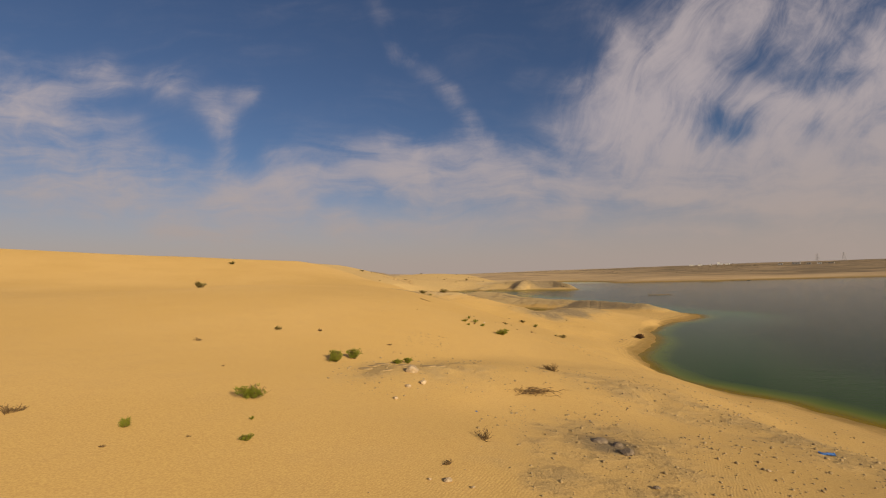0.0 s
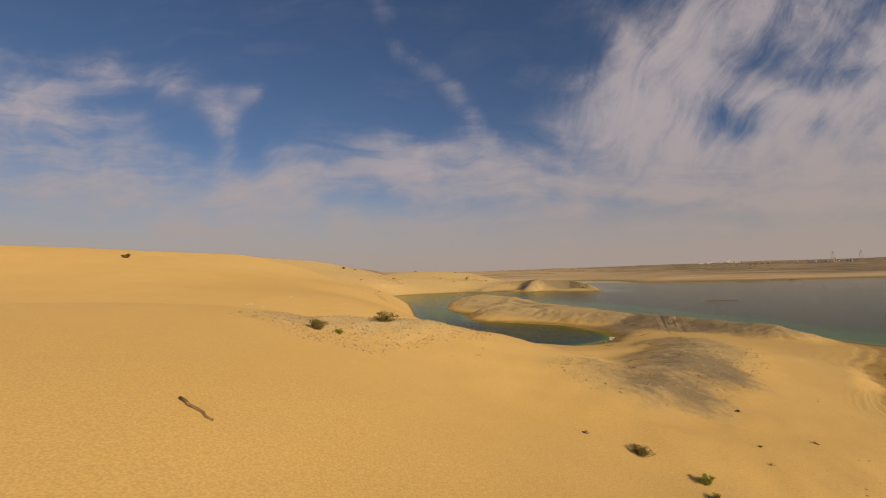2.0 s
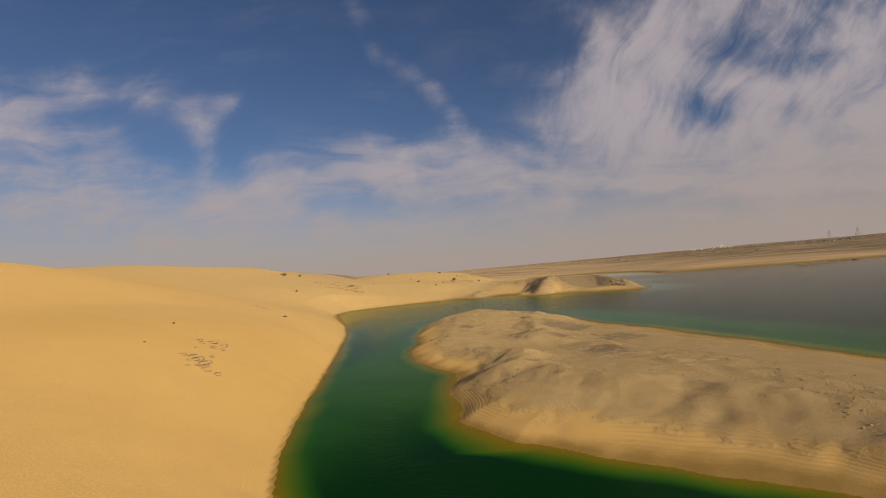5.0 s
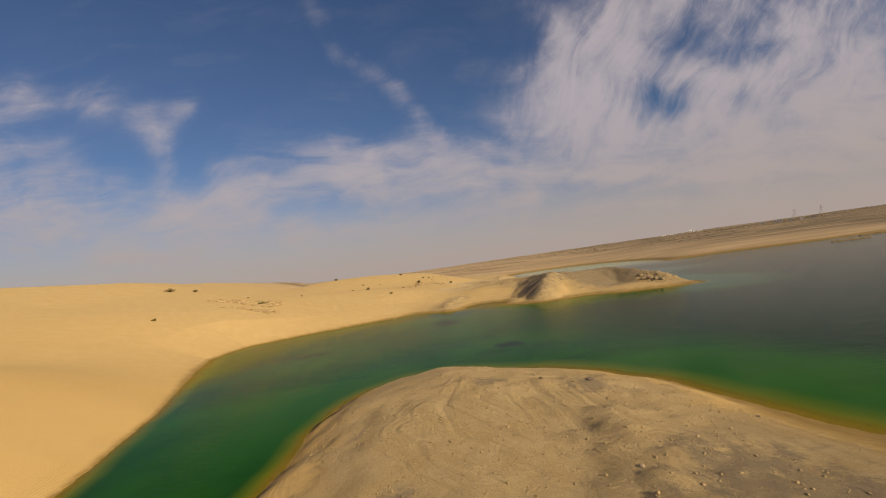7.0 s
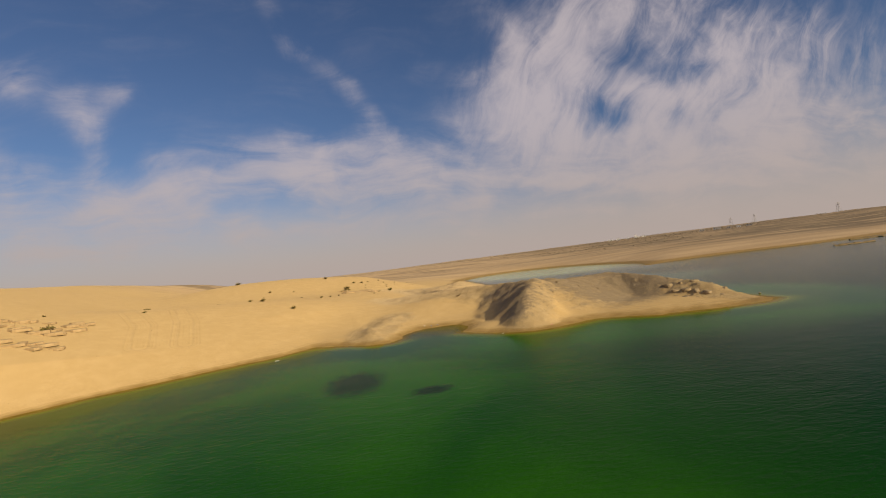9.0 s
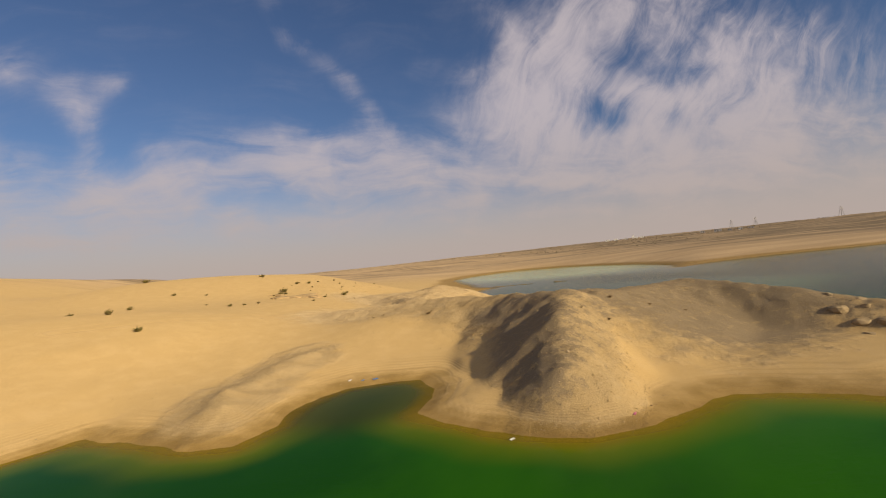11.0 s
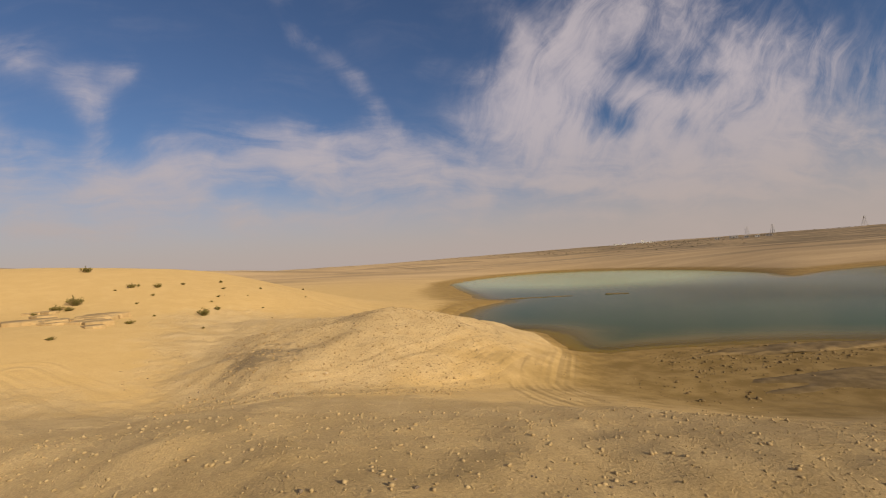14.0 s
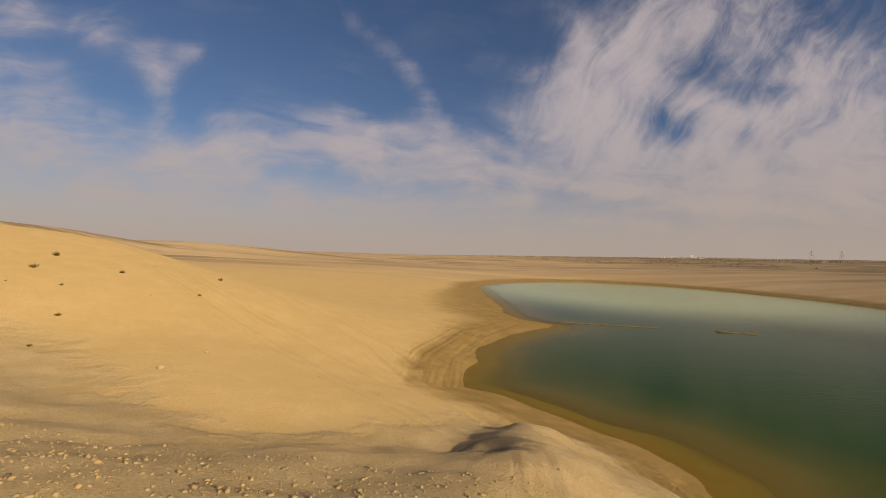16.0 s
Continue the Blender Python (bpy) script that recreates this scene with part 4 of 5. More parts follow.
# ---------------------------------------------------------------- shrubs
GREEN_SPOTS = [(-4.1, 17.0, 0.82), (-3.6, 17.8, 0.61), (-1.9, 17.8, 0.43), (-1.5, 18.2, 0.5), (-4.9, 11.4, 0.68), (-6.3, 8.9, 0.42), (-3.8, 8.6, 0.25),
               (-4.2, 9.8, 0.16), (3.4, 26.6, 0.72), (2.0, 29.3, 0.48), (1.3, 28.9, 0.38), (1.7, 31.1, 0.36), (-1.38, 45.8, 0.34),
               (8.1, 39.9, 0.45), (2.4, 28.4, 0.32), (1.5, 27.9, 0.28)]
OLIVE_SPOTS = [(-21, 38.5, 2.1), (-8.0, 21.6, 0.6), (-46, 97, 1.8), (8.5, 34.4, 0.85), (8.9, 33.9, 0.66), (5.1, 34.5, 0.5), (4.6, 33.9, 0.34), (3.8, 33.4, 0.24),
               (7.1, 40.8, 0.62), (12.3, 45.3, 0.7), (7.9, 39.2, 0.32), (11.1, 42.5, 0.42), (-0.13, 47.9, 1.0), (-2.5, 47.0, 0.9), (-2.1, 45.6, 0.87),
               (-12.1, 103.3, 0.74), (-35.4, 195.2, 1.82), (-10.2, 97.4, 0.54), (-24, 168, 0.9)]
NORTH_SPOTS = [(-31.8, 196.7, 1.87), (-16, 184, 1.2), (0.5, 202, 1.0), (-20.5, 192.1, 0.9), (-15.8, 184.7, 1.7), (-11.5, 194.5, 0.9), (-19, 213, 1.2), (0.0, 202.9, 0.9),
               (11.3, 222.8, 1.0), (1.5, 224.8, 0.9), (14.5, 229.4, 0.96), (-6, 208, 0.8), (-9, 214, 0.8), (4, 216, 0.7), (-3, 226, 0.9), (7.6, 212, 1.15)]
NORTH_SPOTS += [(7.0, 234.5, 1.1), (-4.8, 217.7, 1.5), (5.3, 195.6, 0.92), (9.0, 212.2, 0.9), (12.9, 229, 0.83), (15.2, 226.9, 0.67), (10.4, 212.8, 0.52), (12.0, 222.9, 1.26),
                (20.1, 224.7, 0.63), (13.1, 229.5, 0.7), (11.6, 224.2, 1.3), (10.6, 222.0, 0.72), (17.4, 218.3, 0.64), (16.4, 213.5, 0.75), (19.7, 223.0, 1.3), (21.5, 232.6, 0.6)]
NORTH_SPOTS += [(18.1, 233.1, 0.52), (23.9, 223.7, 0.33), (22.8, 226.5, 0.3), (19.4, 227.6, 0.59), (25.3, 232.2, 0.25), (12.2, 228.0, 0.49), (15.8, 231.0, 0.44), (19.3, 226.2, 0.51),
                (19.0, 230.5, 0.42), (17.4, 221.4, 0.41), (21.1, 218.4, 0.29), (24.6, 236.8, 0.6), (15.1, 224.6, 0.38), (21.2, 229.0, 0.35), (-12, 240, 1.4), (-25, 262, 1.6)]
DRY_SPOTS = [(4.3, 18.4, 1.15), (0.8, 9.9, 0.75), (0.0, 8.2, 0.32), (-9.0, 9.3, 1.1), (1.9, 28.6, 0.3), (5.0, 31.2, 0.34), (6.1, 31.6, 0.42), (6.4, 31.8, 0.38), (-1.8, 30.2, 0.2),
             (27.0, 193.6, 0.43), (36.2, 183.1, 0.55), (33.1, 180.9, 0.5), (34.3, 180.3, 0.5), (40.8, 182.5, 0.66), (38.8, 183.1, 0.4), (22.6, 197.0, 0.46)]
DRY_SPOTS += [(26.7, 193.2, 0.75), (13.5, 43.6, 0.47), (23.4, 196.6, 0.3), (34.6, 211.6, 0.28), (34.3, 210.6, 0.24), (-10.2, 18.5, 0.7), (-6.1, 22.0, 0.47), (-7.2, 14.6, 0.3),
              (-2.6, 21.0, 0.33), (-4.9, 8.6, 0.2), (-6.0, 7.9, 0.18), (10.6, 41.4, 0.34), (4.7, 35.6, 0.3), (-14.4, 125.4, 0.8), (-11.6, 123.2, 0.9), (2.2, 33.6, 0.3)]
spread([(x, y, 1.3 * w) for x, y, w in GREEN_SPOTS], [shrub(3, 26, 1500, 0.62, LEAF_GREEN, 0.075, 0.9, "leafy yellow-green desert shrub rooted in bare sand"),
                     shrub(4, 22, 1150, 0.55, LEAF_GREEN, 0.085, 0.6, "leafy yellow-green desert shrub rooted in bare sand")])
spread([(x, y, 0.8 * w) for x, y, w in OLIVE_SPOTS], [shrub(5, 24, 900, 0.48, LEAF_OLIVE, 0.06, 1.0, "low olive-brown scrub half dry on the sand"),
                     shrub(6, 20, 720, 0.40, LEAF_OLIVE, 0.07, 0.7, "low olive-brown scrub half dry on the sand")])
spread([(x, y, 0.8 * w) for x, y, w in NORTH_SPOTS], [shrub(8, 22, 700, 0.42, LEAF_OLIVE, 0.075, 1.0, "small dark scrub on the dune slope"),
                     shrub(9, 18, 560, 0.36, LEAF_OLIVE, 0.08, 0.8, "small dark scrub on the dune slope")])
spread(DRY_SPOTS, [shrub(12, 26, 160, 0.34, TWIG, 0.05, 1.2, "leafless dry brown desert bush on the ground"),
                   shrub(13, 22, 120, 0.28, TWIG, 0.05, 1.0, "leafless dry brown desert bush on the ground")])

# ---------------------------------------------------------------- stones
STONE_SPOTS = [(-1.1, 15.0, 0.5), (-1.15, 13.7, 0.22), (-0.7, 14.0, 0.27), (-1.4, 12.6, 0.16), (0.0, 7.5, 0.16), (-0.3, 7.5, 0.13), (0.4, 7.3, 0.3), (0.7, 9.3, 0.12), (0.3, 8.0, 0.13),
               (8.1, 19.7, 0.25), (9.7, 15.1, 0.19), (9.0, 13.5, 0.19), (9.3, 12.1, 0.18), (10.6, 13.1, 0.2), (5.5, 9.7, 0.18), (6.6, 9.4, 0.19), (1.3, 9.2, 0.1), (-1.2, 6.9, 0.1),
               (3.7, 38.6, 0.2), (4.4, 38.3, 0.13), (16.9, 64.8, 0.2), (15.7, 63.9, 0.26), (18.5, 62.9, 0.33), (-0.2, 48.0, 0.14), (0.2, 48.6, 0.19), (-0.3, 48.9, 0.23)]
STONE_SPOTS += [(16.5, 65.6, 0.3), (19.2, 82.5, 0.7), (8.7, 124.9, 0.5), (13.8, 121.0, 0.3), (14.5, 119.1, 0.3), (15.9, 118.3, 0.18), (11.7, 126.5, 0.4), (29.4, 175.8, 0.34),
                (30.1, 177.3, 0.33), (29.8, 176.3, 0.28), (28.9, 175.2, 0.36), (28.5, 174.6, 0.3), (31.3, 179.0, 0.4), (30.5, 208.2, 0.23), (27.5, 206.4, 0.2), (29.4, 192.3, 0.2),
                (29.0, 192.5, 0.17), (30.6, 208.7, 0.24), (26.4, 209.0, 0.34), (28.7, 205.5, 0.26), (28.9, 207.9, 0.17), (26.4, 204.7, 0.16), (25.4, 212.3, 0.22)]
STONE_SPOTS += [(28.5, 224.4, 0.26), (28.2, 222.6, 0.42), (24.0, 230.3, 0.42), (19.7, 228.2, 0.42), (30.4, 215.9, 0.22), (31.1, 221.5, 0.18), (28.6, 224.8, 0.36)]
DARK_SPOTS = [(3.8, 10.2, 0.26), (3.8, 9.7, 0.33), (3.5, 10.5, 0.4), (3.6, 7.9, 0.56), (15.6, 40.2, 0.5), (16.2, 41.2, 0.58), (16.8, 41.6, 0.4), (6.0, 41.5, 0.42), (16.3, 126.6, 0.9),
              (14.3, 127.2, 0.7), (29.8, 180.0, 0.26), (28.7, 185.7, 0.6), (28.1, 185.6, 0.5), (54.0, 174.0, 0.9), (20.6, 122.6, 0.4), (5.2, 112.6, 0.7), (4.4, 113.6, 0.8), (5.9, 114.6, 0.6)]
ROCKS = [(46.8, 177.2, 1.0), (47.4, 176.4, 1.2), (47.9, 175.4, 1.0), (46.2, 176.4, 0.9), (48.3, 174.4, 0.9), (47.2, 175.2, 0.8), (48.9, 173.4, 0.7), (46.4, 175.3, 0.7), (47.8, 177.6, 0.8)]
ROCKS += [(48.4, 178.4, 0.9), (49.0, 177.0, 1.1), (48.6, 176.0, 0.9), (49.6, 175.4, 0.8), (47.0, 178.4, 0.9), (49.8, 173.9, 0.6), (46.9, 174.2, 0.6), (50.4, 174.6, 0.6), (48.0, 179.6, 0.7), (49.3, 178.6, 0.8), (50.0, 176.8, 0.7)]


def stone(seed, mat, flat, label):
    return tagged(new("stone", stone_mesh(seed, mat, flat)), label, "stone", "loose stones")


spread(STONE_SPOTS, [stone(n, STONE, 0.62, "pale broken limestone lying on dug earth") for n in range(5)], (0.7, 1.15), -0.1)
spread(DARK_SPOTS, [stone(20 + n, DARK_STONE, 0.6, "dark weathered stone half sunk in the ground") for n in range(3)], (0.7, 1.1), -0.06)
spread(ROCKS, [stone(30 + n, ROCK, 0.8, "blocky brown rock in the eroded headland slope") for n in range(3)], (0.7, 1.1), 0.16)


def slab(seed):
    rng = random.Random(seed)
    ring = [(math.cos(a) * rng.uniform(0.38, 0.55), math.sin(a) * rng.uniform(0.2, 0.34)) for a in (2 * math.pi * k / 9 for k in range(9))]
    verts = [(x, y, -0.05) for x, y in ring] + [(x * 0.97, y * 0.96, 0.055 + rng.uniform(-0.012, 0.012)) for x, y in ring] + [(x * 0.88, y * 0.85, 0.075) for x, y in ring]
    faces = [tuple(range(18, 27))] + [(k + 9 * r, (k + 1) % 9 + 9 * r, (k + 1) % 9 + 9 * (r + 1), k + 9 * (r + 1)) for r in (0, 1) for k in range(9)]
    return tagged(new("stone_slab", mesh_from("stone_slab", verts, faces, SLAB)), "thin flat limestone slab weathering out of the sand", "stone", "slabs in the dune slope")


_slabs = []
for x0, y0, x1, y1, count in ((-24, 186, -13, 184, 26), (-26, 189, -14, 187.5, 22), (-3.0, 16.3, -0.4, 16.0, 16), (11, 219, 17, 217.5, 14), (9, 222, 15.5, 220, 12), (-20, 181, -12, 179.5, 14), (-7.8, 97.4, -6.4, 96.2, 22), (-8.6, 100.6, -8.0, 99.4, 8), (-16.5, 126.5, -14.2, 125.2, 14)):
    for k in range(count):
        s = RNG.random()
        _slabs.append((x0 + (x1 - x0) * s + RNG.gauss(0, 0.3), y0 + (y1 - y0) * s + RNG.gauss(0, 0.45), RNG.uniform(0.4, 1.05) * (0.4 if y0 < 20 else 0.6 if y0 < 150 else 1.9)))
for n, kind in enumerate([slab(1), slab(2), slab(3)]):
    scatter(kind, [spot(x, y, w, RNG.gauss(-0.2, 0.35), 0.0, 1.0) for x, y, w in _slabs[n::3]])


def gravel(name, boxes, mat, label, seed, low, high):
    """Pebbles too many to count, strewn over the given patches: x0, y0, x1, y1, count, least share of dug earth."""
    rng = np.random.default_rng(seed)
    px, py = [], []
    for x0, y0, x1, y1, count, least in boxes:
        x, y = rng.uniform(x0, x1, count * 3), rng.uniform(y0, y1, count * 3)
        z, dug, far = land(x, y)
        keep = np.flatnonzero((far > 0.4) & (dug + 0.25 * wave(x, y, 2.2, 77) > least))[:count]
        px.append(x[keep]), py.append(y[keep])
    x, y = np.concatenate(px), np.concatenate(py)
    z = land(x, y)[0]
    n = len(x)
    size = np.minimum(low * np.exp(rng.exponential(0.42, n)), high)
    bm = bmesh.new()
    bmesh.ops.create_icosphere(bm, subdivisions=1, radius=0.5)
    base = np.array([v.co[:] for v in bm.verts])
    tri = np.array([[v.index for v in f.verts] for f in bm.faces])
    bm.free()
    # every pebble is squeezed and chipped in its own way
    verts = base[None] * rng.uniform(0.72, 1.12, (n, len(base), 1)) * rng.uniform((0.7, 0.6, 0.4), (1.2, 1.0, 0.8), (n, 3))[:, None]
    for _ in range(5):
        way = rng.normal(size=(n, 1, 3))
        way /= np.linalg.norm(way, axis=2, keepdims=True)
        over = np.maximum((verts * way).sum(2, keepdims=True) - rng.uniform(0.12, 0.30, (n, 1, 1)), 0)
        verts = verts - way * over
    verts = verts * size[:, None, None]
    turn = rng.uniform(0, 6.3, n)
    c, s = np.cos(turn)[:, None], np.sin(turn)[:, None]
    vx, vy = verts[..., 0] * c - verts[..., 1] * s, verts[..., 0] * s + verts[..., 1] * c
    verts = np.stack([vx + x[:, None], vy + y[:, None], verts[..., 2] + z[:, None] + 0.06 * size[:, None]], -1).reshape(-1, 3)
    faces = (tri[None] + len(base) * np.arange(n)[:, None, None]).reshape(-1, 3).astype(np.int32)
    me = bpy.data.meshes.new(name)
    me.vertices.add(len(verts))
    me.vertices.foreach_set("co", verts.astype(np.float32).ravel())
    me.loops.add(faces.size)
    me.loops.foreach_set("vertex_index", faces.ravel())
    me.polygons.add(len(faces))
    me.polygons.foreach_set("loop_start", np.arange(0, faces.size, 3, dtype=np.int32))
    me.update()
    me.materials.append(mat)
    return tagged(new(name, me), label, "gravel", kind="stuff")


gravel("gravel", [(-4, 6, 12, 30, 1500, 0.15), (3, 5, 16, 21, 900, -1), (2, 36, 26, 68, 6000, 0.3), (-5.5, 43.5, 4.5, 52.5, 3200, 0.12), (3, 95, 30, 135, 6500, 0.25), (18, 66, 34, 95, 4000, 0.3), (-1.9, 21.4, 0.3, 24, 110, -1)], GRAVEL,
       "pale limestone gravel strewn over sandy heaps", 4, 0.04, 0.15)
gravel("gravel", [
                  (22, 172, 52, 200, 26000, 0.2), (25, 203, 37, 216, 8000, 0.12), (12, 178, 22, 192, 700, 0.3)], GRAVEL, "pale limestone gravel strewn over dug earth", 5, 0.028, 0.11)
gravel("rubble", [(24, 203, 35, 214.5, 2600, 0.1), (4, 104, 22, 134, 1200, 0.25), (27, 173, 36, 192, 500, 0.2), (13, 178, 19, 191, 120, 0.3)], SLAB,
       "broken pale limestone rubble on the dug heaps", 15, 0.04, 0.15)
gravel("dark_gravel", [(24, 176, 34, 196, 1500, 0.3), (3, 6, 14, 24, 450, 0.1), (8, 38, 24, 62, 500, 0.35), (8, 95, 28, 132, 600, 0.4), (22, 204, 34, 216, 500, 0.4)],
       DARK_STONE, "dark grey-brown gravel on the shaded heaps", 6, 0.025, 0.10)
gravel("mud_clods", [(43, 206.5, 57, 211, 900, -1), (40, 203, 56, 207, 260, -1), (50, 241, 60, 245, 120, -1)], MUD, "dark rough mud clods on the wet flat", 17, 0.06, 0.28)
gravel("shore_gravel", [(12, 15, 24, 50, 500, -1), (2, 86, 24, 136, 500, -1), (-14, 160, 36, 186, 700, -1), (34, 200, 48, 244, 500, -1), (-4, 45, 4, 50, 500, -1), (-24, 176, -6, 192, 300, -1),
                        (20, 198, 40, 212, 1100, -1), (8, 184, 30, 206, 1500, -1), (18, 216, 34, 232, 90, -1)],
       GRAVEL, "small stones along the waterline and sand", 8, 0.025, 0.11)

# ---------------------------------------------------------------- things left lying about
def pole(a, b, r, mat, name, label):
    pa, pb = Vector((*a, ground_at(*a) + r)), Vector((*b, ground_at(*b) + r))
    line = [pa.lerp(pb, k / 6) + Vector((0.02 * math.sin(k * 2.1), 0.02 * math.cos(k * 1.7), 0.012 * math.sin(k))) for k in range(7)]
    v, f = tube(line, r, r * 0.7, 7)
    f.append(tuple(range(6, -1, -1)))
    return tagged(new(name, mesh_from(name, v, f, mat, True)), label, "pole")


pole((-1.95, 37.15), (-1.14, 36.67), 0.028, WOOD, "wooden_pole", "weathered wooden pole lying on smooth sand")
pole((20.9, 72.6), (22.3, 73.6), 0.03, WOOD, "wooden_pole", "thin grey branch lying on damp sand")
pole((15.2, 66.2), (16.0, 66.6), 0.02, WOOD, "wooden_pole", "short dry branch lying on the sand")


def brush_pile(x, y, width, label):
    rng = random.Random(int(x * 10))
    p = Pile()
    for _ in range(70):
        cx, cy, a = rng.gauss(0, 0.24) * width, rng.gauss(0, 0.13) * width, rng.gauss(0.2, 0.5)
        ln = rng.uniform(0.12, 0.4) * width
        line = [(cx + math.cos(a) * ln * s + rng.gauss(0, 0.012), cy + math.sin(a) * ln * s + rng.gauss(0, 0.012), 0.015 + 0.10 * rng.random() * math.sin(math.pi * s)) for s in (0, 0.35, 0.7, 1)]
        p.add(*tube(line, 0.010, 0.004, 3))
    ob = tagged(new("brush_pile", mesh_from("brush_pile", p.verts, p.faces, TWIG)), label, "twigs")
    ob.matrix_basis = spot(x, y, 1.0, -0.25)
    return ob


brush_pile(2.6, 14.7, 1.7, "heap of dead grey twigs spread on the sand")


def scrap(name, x, y, size, mat, seed, label):
    """A crumpled sheet of litter."""
    rng = random.Random(seed)
    bm = bmesh.new()
    bmesh.ops.create_grid(bm, x_segments=7, y_segments=5, size=0.5)
    for v in bm.verts:
        k = noise.noise_vector(v.co * 3.1 + Vector((seed, 0, 0)))
        v.co = Vector((v.co.x * 1.1 + 0.14 * k.x, v.co.y * 0.6 + 0.14 * k.y, 0.10 + 0.16 * k.z + 0.05 * rng.random()))
    bmesh.ops.solidify(bm, geom=bm.faces[:], thickness=0.02)
    me = bpy.data.meshes.new(name)
    bm.to_mesh(me)
    bm.free()
    me.materials.append(mat)
    ob = tagged(new(name, me), label, "litter", "litter")
    ob.matrix_basis = spot(x, y, size, rng.uniform(0, 6.3), 0.02 * size)
    return ob


for n, (x, y, s) in enumerate([(-3.9, 31.5, 0.12), (2.7, 30.4, 0.16), (-1.4, 50.4, 0.42), (-14.7, 68.7, 0.4), (-13.2, 67.8, 0.25), (-12.9, 73.9, 0.25), (6.2, 176.5, 0.3), (20.5, 184.2, 0.25), (26, 173.4, 0.2)]):
    scrap("plastic_scrap", x, y, s, WHITE_PLASTIC, n, "crumpled white plastic scrap on the sand")
for n, (x, y, s) in enumerate([(21.9, 183.9, 0.28), (21.2, 184.0, 0.2), (9.4, 11.3, 0.3), (0.8, 12.2, 0.09)]):
    scrap("plastic_scrap", x, y, s, BLUE_PLASTIC, 20 + n, "crumpled blue plastic scrap near the water")
scrap("plastic_scrap", 30.6, 173.2, 0.22, PINK_PLASTIC, 31, "crumpled pink plastic scrap at the waterline")
for n, (x, y, s) in enumerate([(18.7, 74.3, 0.45), (18.4, 73.4, 0.3), (18.1, 72.9, 0.4), (17.3, 71.9, 0.2), (18.5, 73.9, 0.25)]):
    scrap("foam_scrap", x, y, s, FOAM, 40 + n, "pale dried foam scum at the pool's corner")


def root_clump(x, y, size):
    rng = random.Random(3)
    p = Pile()
    for _ in range(60):
        a, e = rng.uniform(0, 6.3), rng.uniform(0.1, 1.3)
        q = [(math.cos(a + 0.8 * s) * 0.45 * s * math.cos(e), math.sin(a + 0.8 * s) * 0.32 * s * math.cos(e), 0.02 + 0.36 * s * math.sin(e)) for s in (0, 0.4, 0.75, 1)]
        p.add(*tube(q, 0.045, 0.015, 5))
    ob = tagged(new("root_clump", mesh_from("root_clump", p.verts, p.faces, ROOT)), "dark tangled root clump washed up by the lake", "driftwood")
    ob.matrix_basis = spot(x, y, size, 0.4)


root_clump(18.6, 42.9, 1.25)


def low_bank(name, x, y, lx, ly, top, turn, mat, label, seed):
    """A low uneven bank: a mound whose rim dips under the ground or water."""
    nx, ny = 44, 22
    u, v = np.meshgrid(np.linspace(-1, 1, nx), np.linspace(-1, 1, ny))
    rim = np.sqrt(u * u + v * v) + 0.30 * wave(u + seed, v, 0.35, 3)
    c, s = math.cos(turn), math.sin(turn)
    gx, gy = x + u * lx * c - v * ly * s, y + u * lx * s + v * ly * c
    z0 = np.maximum(land(gx, gy)[0], 0.0)
    zz = z0 - 0.09 + (top + 0.09) * np.clip((1.0 - rim) / 0.25, 0, 1) + np.clip(1 - rim, 0, 0.4) * top * 1.6 * lumps(gx, gy, 0.6, seed, 4)
    verts = np.stack([gx, gy, zz], -1).reshape(-1, 3)
    a = (np.arange(ny - 1)[:, None] * nx + np.arange(nx - 1)).ravel()
    return tagged(new(name, mesh_from(name, verts, np.stack([a, a + 1, a + nx + 1, a + nx], 1), mat, True)), label, "bank", kind="structure")


low_bank("mud_bank", 57.8, 120.6, 3.4, 0.5, 0.10, -0.1, MUD, "low mud bank just above the lake water", 7)
low_bank("mud_bank_east", 61.0, 240.3, 1.6, 0.3, 0.07, -0.5, MUD, "thin mud bank just above the lake water", 8)
low_bank("mud_bank_west", 52.6, 243.6, 4.5, 0.3, 0.05, -0.35, MUD, "thin mud bank just above the lake water", 9)
low_bank("mud_bank_far", 134, 223.5, 5.5, 0.7, 0.25, -0.12, MUD, "long thin mud bank off the far shore", 13)
low_bank("mud_bank_far_east", 160, 238, 6, 0.8, 0.25, -0.25, MUD, "long thin mud bank off the far shore", 14)
low_bank("mud_flat", 51.5, 208.6, 6.0, 0.9, 0.10, -0.22, MUD, "rough dark mud flat beside shallow water", 10)
low_bank("mud_flat_south", 49.5, 204.0, 6.0, 1.8, 0.05, -0.1, MUD, "rough dark mud flat beside shallow water", 11)



# ---------------------------------------------------------------- far shore
def block(x0, y0, z0, x1, y1, z1):
    v = [(x, y, z) for z in (z0, z1) for x, y in ((x0, y0), (x1, y0), (x1, y1), (x0, y1))]
    return v, [(3, 2, 1, 0), (4, 5, 6, 7), (0, 1, 5, 4), (1, 2, 6, 5), (2, 3, 7, 6), (3, 0, 4, 7)]


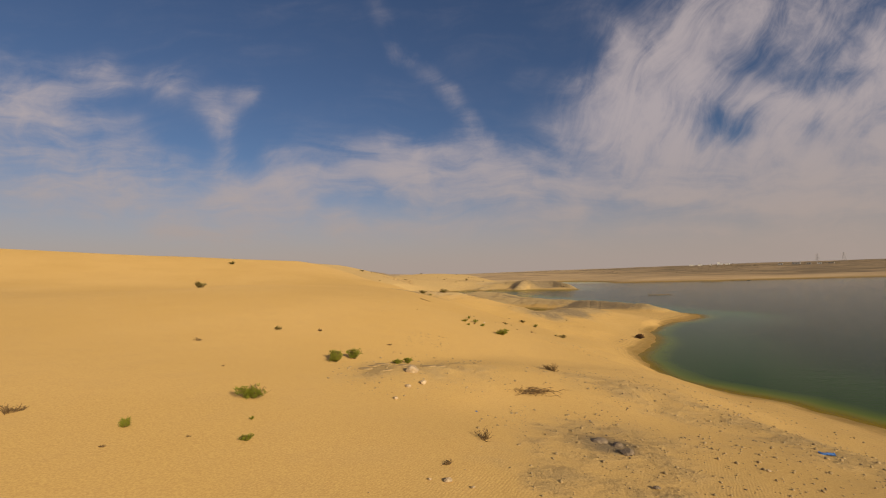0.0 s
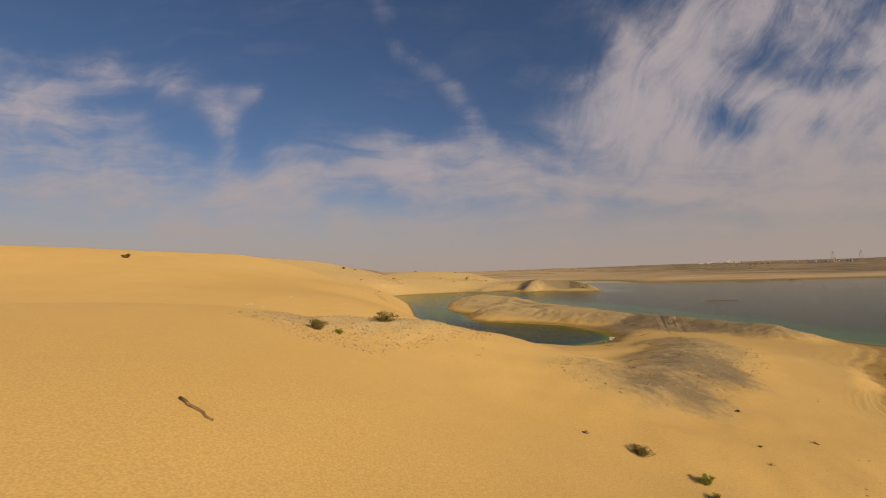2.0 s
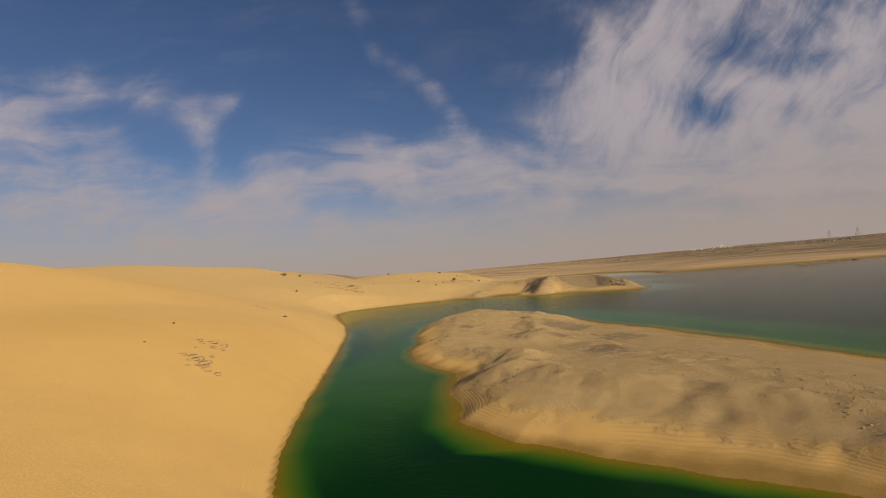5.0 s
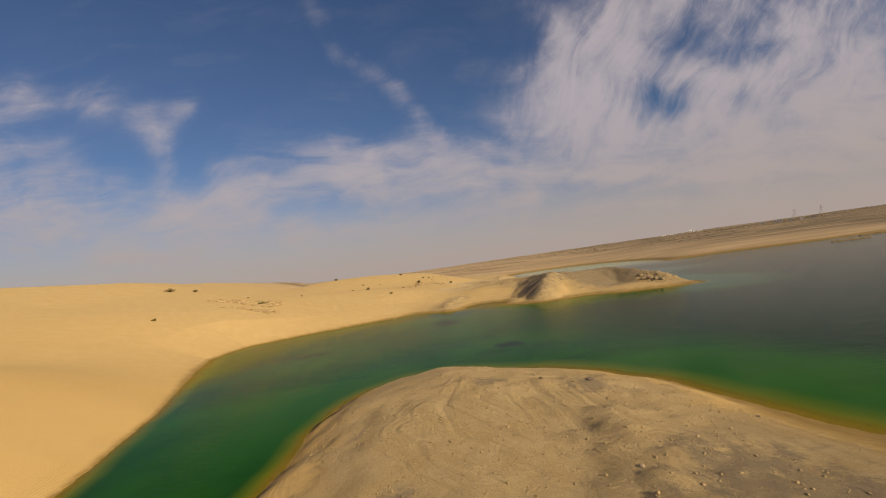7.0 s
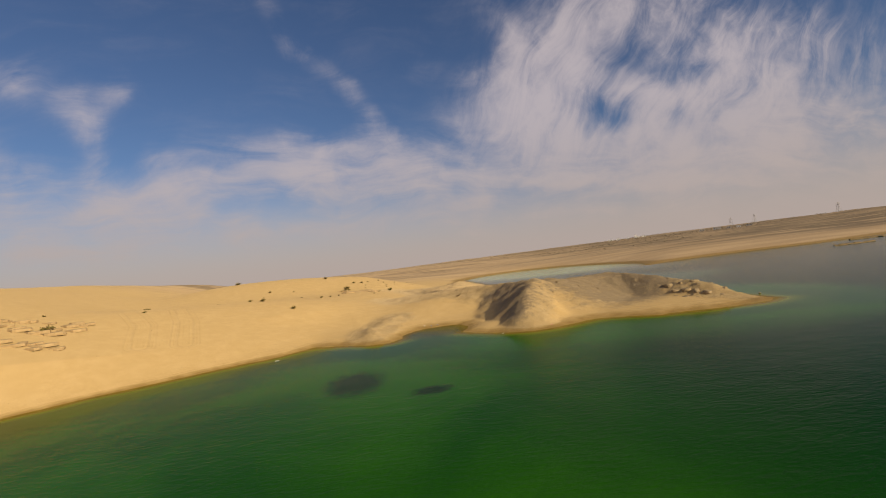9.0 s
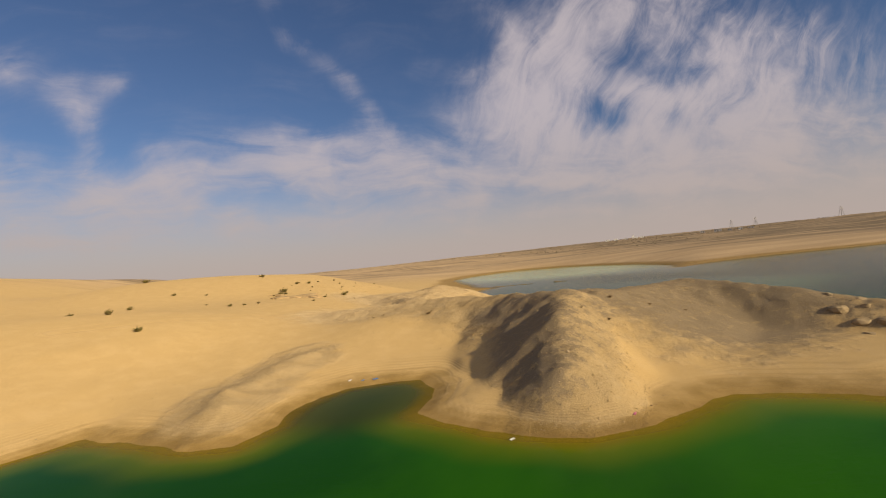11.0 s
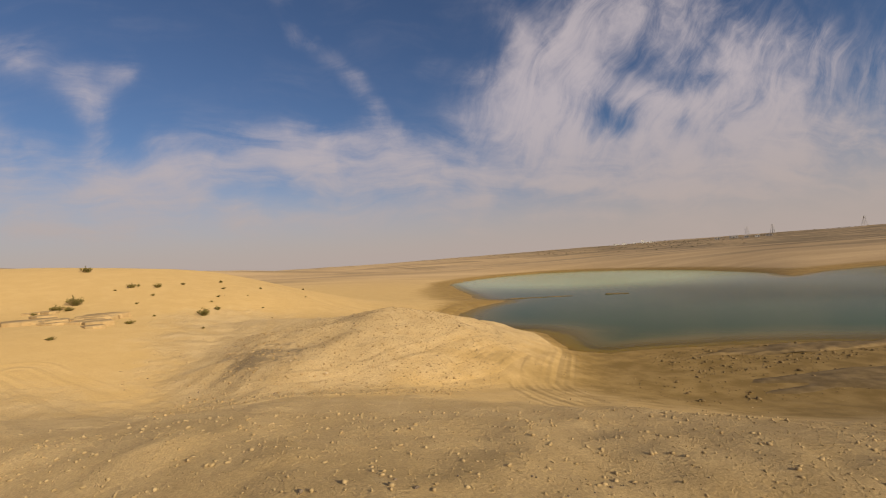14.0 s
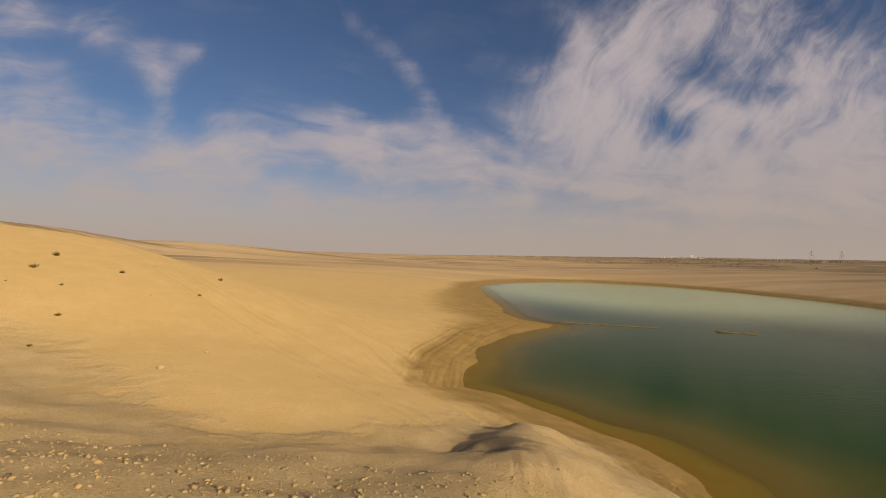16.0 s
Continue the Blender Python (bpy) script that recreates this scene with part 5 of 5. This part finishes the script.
def farm_house(x, y, w, d, h, tower, mat, turn, label):
    """A low flat-roofed house: wall, roof, parapet, door and windows."""
    foot = new("house")
    foot.matrix_basis = Matrix.Translation((x, y, ground_at(x, y) - 0.3)) @ Matrix.Rotation(turn, 4, "Z")
    tagged(foot, label, "house", "buildings beyond the lake")
    part("wall", mesh_from("wall", *block(-w / 2, -d / 2, 0, w / 2, d / 2, h), mat), foot)
    part("roof", mesh_from("roof", *block(-w / 2 - 0.3, -d / 2 - 0.3, h, w / 2 + 0.3, d / 2 + 0.3, h + 0.5), mat), foot)
    if tower:
        up = part("wall", mesh_from("wall", *block(-w / 2, -d / 2 + 0.4, h + 0.5, -w / 2 + w * 0.4, d / 2 - 0.4, h + 0.5 + tower), mat), foot)
        part("roof", mesh_from("roof", *block(-w / 2 - 0.2, -d / 2 + 0.2, h + 0.5 + tower, -w / 2 + w * 0.4 + 0.2, d / 2 - 0.2, h + 0.9 + tower), mat), foot)
    count = max(2, int(w / 4))
    for k in range(count):
        cx = -w / 2 + w * (k + 0.5) / count
        high = 2.2 if k == count // 2 else 1.3
        z0 = 0.3 if k == count // 2 else 1.4
        part("door" if k == count // 2 else "window", mesh_from("opening", *block(cx - 0.6, -d / 2 - 0.06, z0, cx + 0.6, -d / 2 + 0.02, z0 + high), DARK_GLASS), foot)
    return foot


for x, y, w, h, tower, mat, label in [
        (501, 923, 11, 3.4, 0, LIME_WALL, "low whitewashed house with a flat roof on the plain"), (513, 915, 9, 4.4, 0, LIME_WALL, "small whitewashed house with a flat roof on the plain"),
        (543, 899, 12, 4.0, 3.4, LIME_WALL, "whitewashed house with a taller block on the plain"), (553, 893, 9, 3.2, 0, LIME_WALL, "low whitewashed annex on the plain"),
        (529, 907, 6, 3.0, 0, LIME_WALL, "tiny whitewashed hut on the plain"), (632, 838, 10, 3.5, 0, GREY_WALL, "low grey flat-roofed building on the plain"),
        (650, 823, 16, 4.6, 0, GREY_WALL, "long grey flat-roofed building on the plain"), (664, 812, 8, 3.2, 0, GREY_WALL, "small grey flat-roofed building on the plain"),
        (676, 803, 8, 3.2, 0, LIME_WALL, "small pale flat-roofed building on the plain"), (688, 793, 12, 3.2, 0, GREY_WALL, "low grey flat-roofed building on the plain")]:
    away = 1.3 if mat is LIME_WALL and x < 600 else 1.02
    x, y = 12.4 + away * (x - 12.4), 128.3 + away * (y - 128.3)
    farm_house(x, y, w * (1.0 if away > 1.1 else 0.75), 7, h * 0.9, tower, mat, -math.atan2(x, y - 100), label)


def pylon(x, y, tall):
    """A lattice power pylon: legs, braces and three pairs of arms."""
    foot = new("power_pylon")
    foot.matrix_basis = Matrix.Translation((x, y, ground_at(x, y)))
    tagged(foot, "steel lattice power pylon in haze-paled grey far across the plain", "pylon", "power pylons")
    for sx, sy in ((-1, -1), (1, -1), (1, 1), (-1, 1)):
        part("leg", mesh_from("leg", *tube([(sx * 3.2, sy * 3.2, -0.5), (sx * 1.3, sy * 1.3, tall * 0.6), (sx * 0.5, sy * 0.5, tall)], 0.20, 0.12), HAZED_STEEL), foot)
    p = Pile()
    for k in range(9):
        z0, z1 = tall * k / 9, tall * (k + 1) / 9
        r0, r1 = 3.2 - 2.7 * k / 9, 3.2 - 2.7 * (k + 1) / 9
        for a in range(4):
            c, s = [(-1, -1), (1, -1), (1, 1), (-1, 1)][a], [(-1, -1), (1, -1), (1, 1), (-1, 1)][(a + 1) % 4]
            p.add(*tube([(c[0] * r0, c[1] * r0, z0), (s[0] * r1, s[1] * r1, z1)], 0.08, 0.08, 3))
    part("brace", mesh_from("brace", p.verts, p.faces, HAZED_STEEL), foot)
    for z in (0.72, 0.84, 0.95):
        part("arm", mesh_from("arm", *tube([(-5.0, 0, tall * z), (0, 0, tall * z + 0.6), (5.0, 0, tall * z)], 0.2, 0.2, 4), HAZED_STEEL), foot)


for x, y in ((798, 887), (892, 800), (760, 905), (1010, 705)):
    pylon(x, y, 17)


def far_scrub():
    rng = np.random.default_rng(12)
    n = 9000
    x, y = rng.uniform(200, 1500, n), rng.uniform(290, 1700, n)
    z, _, far = land(x, y)
    patch = lumps(x * 0.45, y * 1.6, 140, 90, 3)
    keep = (far > 25) & (patch + rng.uniform(-0.25, 0.25, n) > 0.3)
    x, y, z = x[keep], y[keep], z[keep]
    n = len(x)
    size = rng.uniform(0.3, 0.9, n) * (1 + np.hypot(x, y) / 1500)
    base = np.array([(1, 0, 0.1), (0, 1, 0.1), (-1, 0, 0.1), (0, -1, 0.1), (0.3, 0.2, 0.75), (-0.3, -0.1, 0.6)])
    v = base[None] * size[:, None, None] * rng.uniform(0.6, 1.3, (n, 6, 3)) + np.stack([x, y, z], -1)[:, None]
    tri = np.array([(0, 1, 4), (1, 2, 5), (2, 3, 5), (3, 0, 4), (1, 5, 4), (3, 4, 5)])
    faces = (tri[None] + 6 * np.arange(n)[:, None, None]).reshape(-1, 3)
    me = bpy.data.meshes.new("far_scrub")
    me.from_pydata(v.reshape(-1, 3).tolist(), [], faces.tolist())
    me.materials.append(FAR_LEAF)
    tagged(new("far_scrub", me), "dark low scrub across the far plain", "scrub", kind="stuff")


far_scrub()
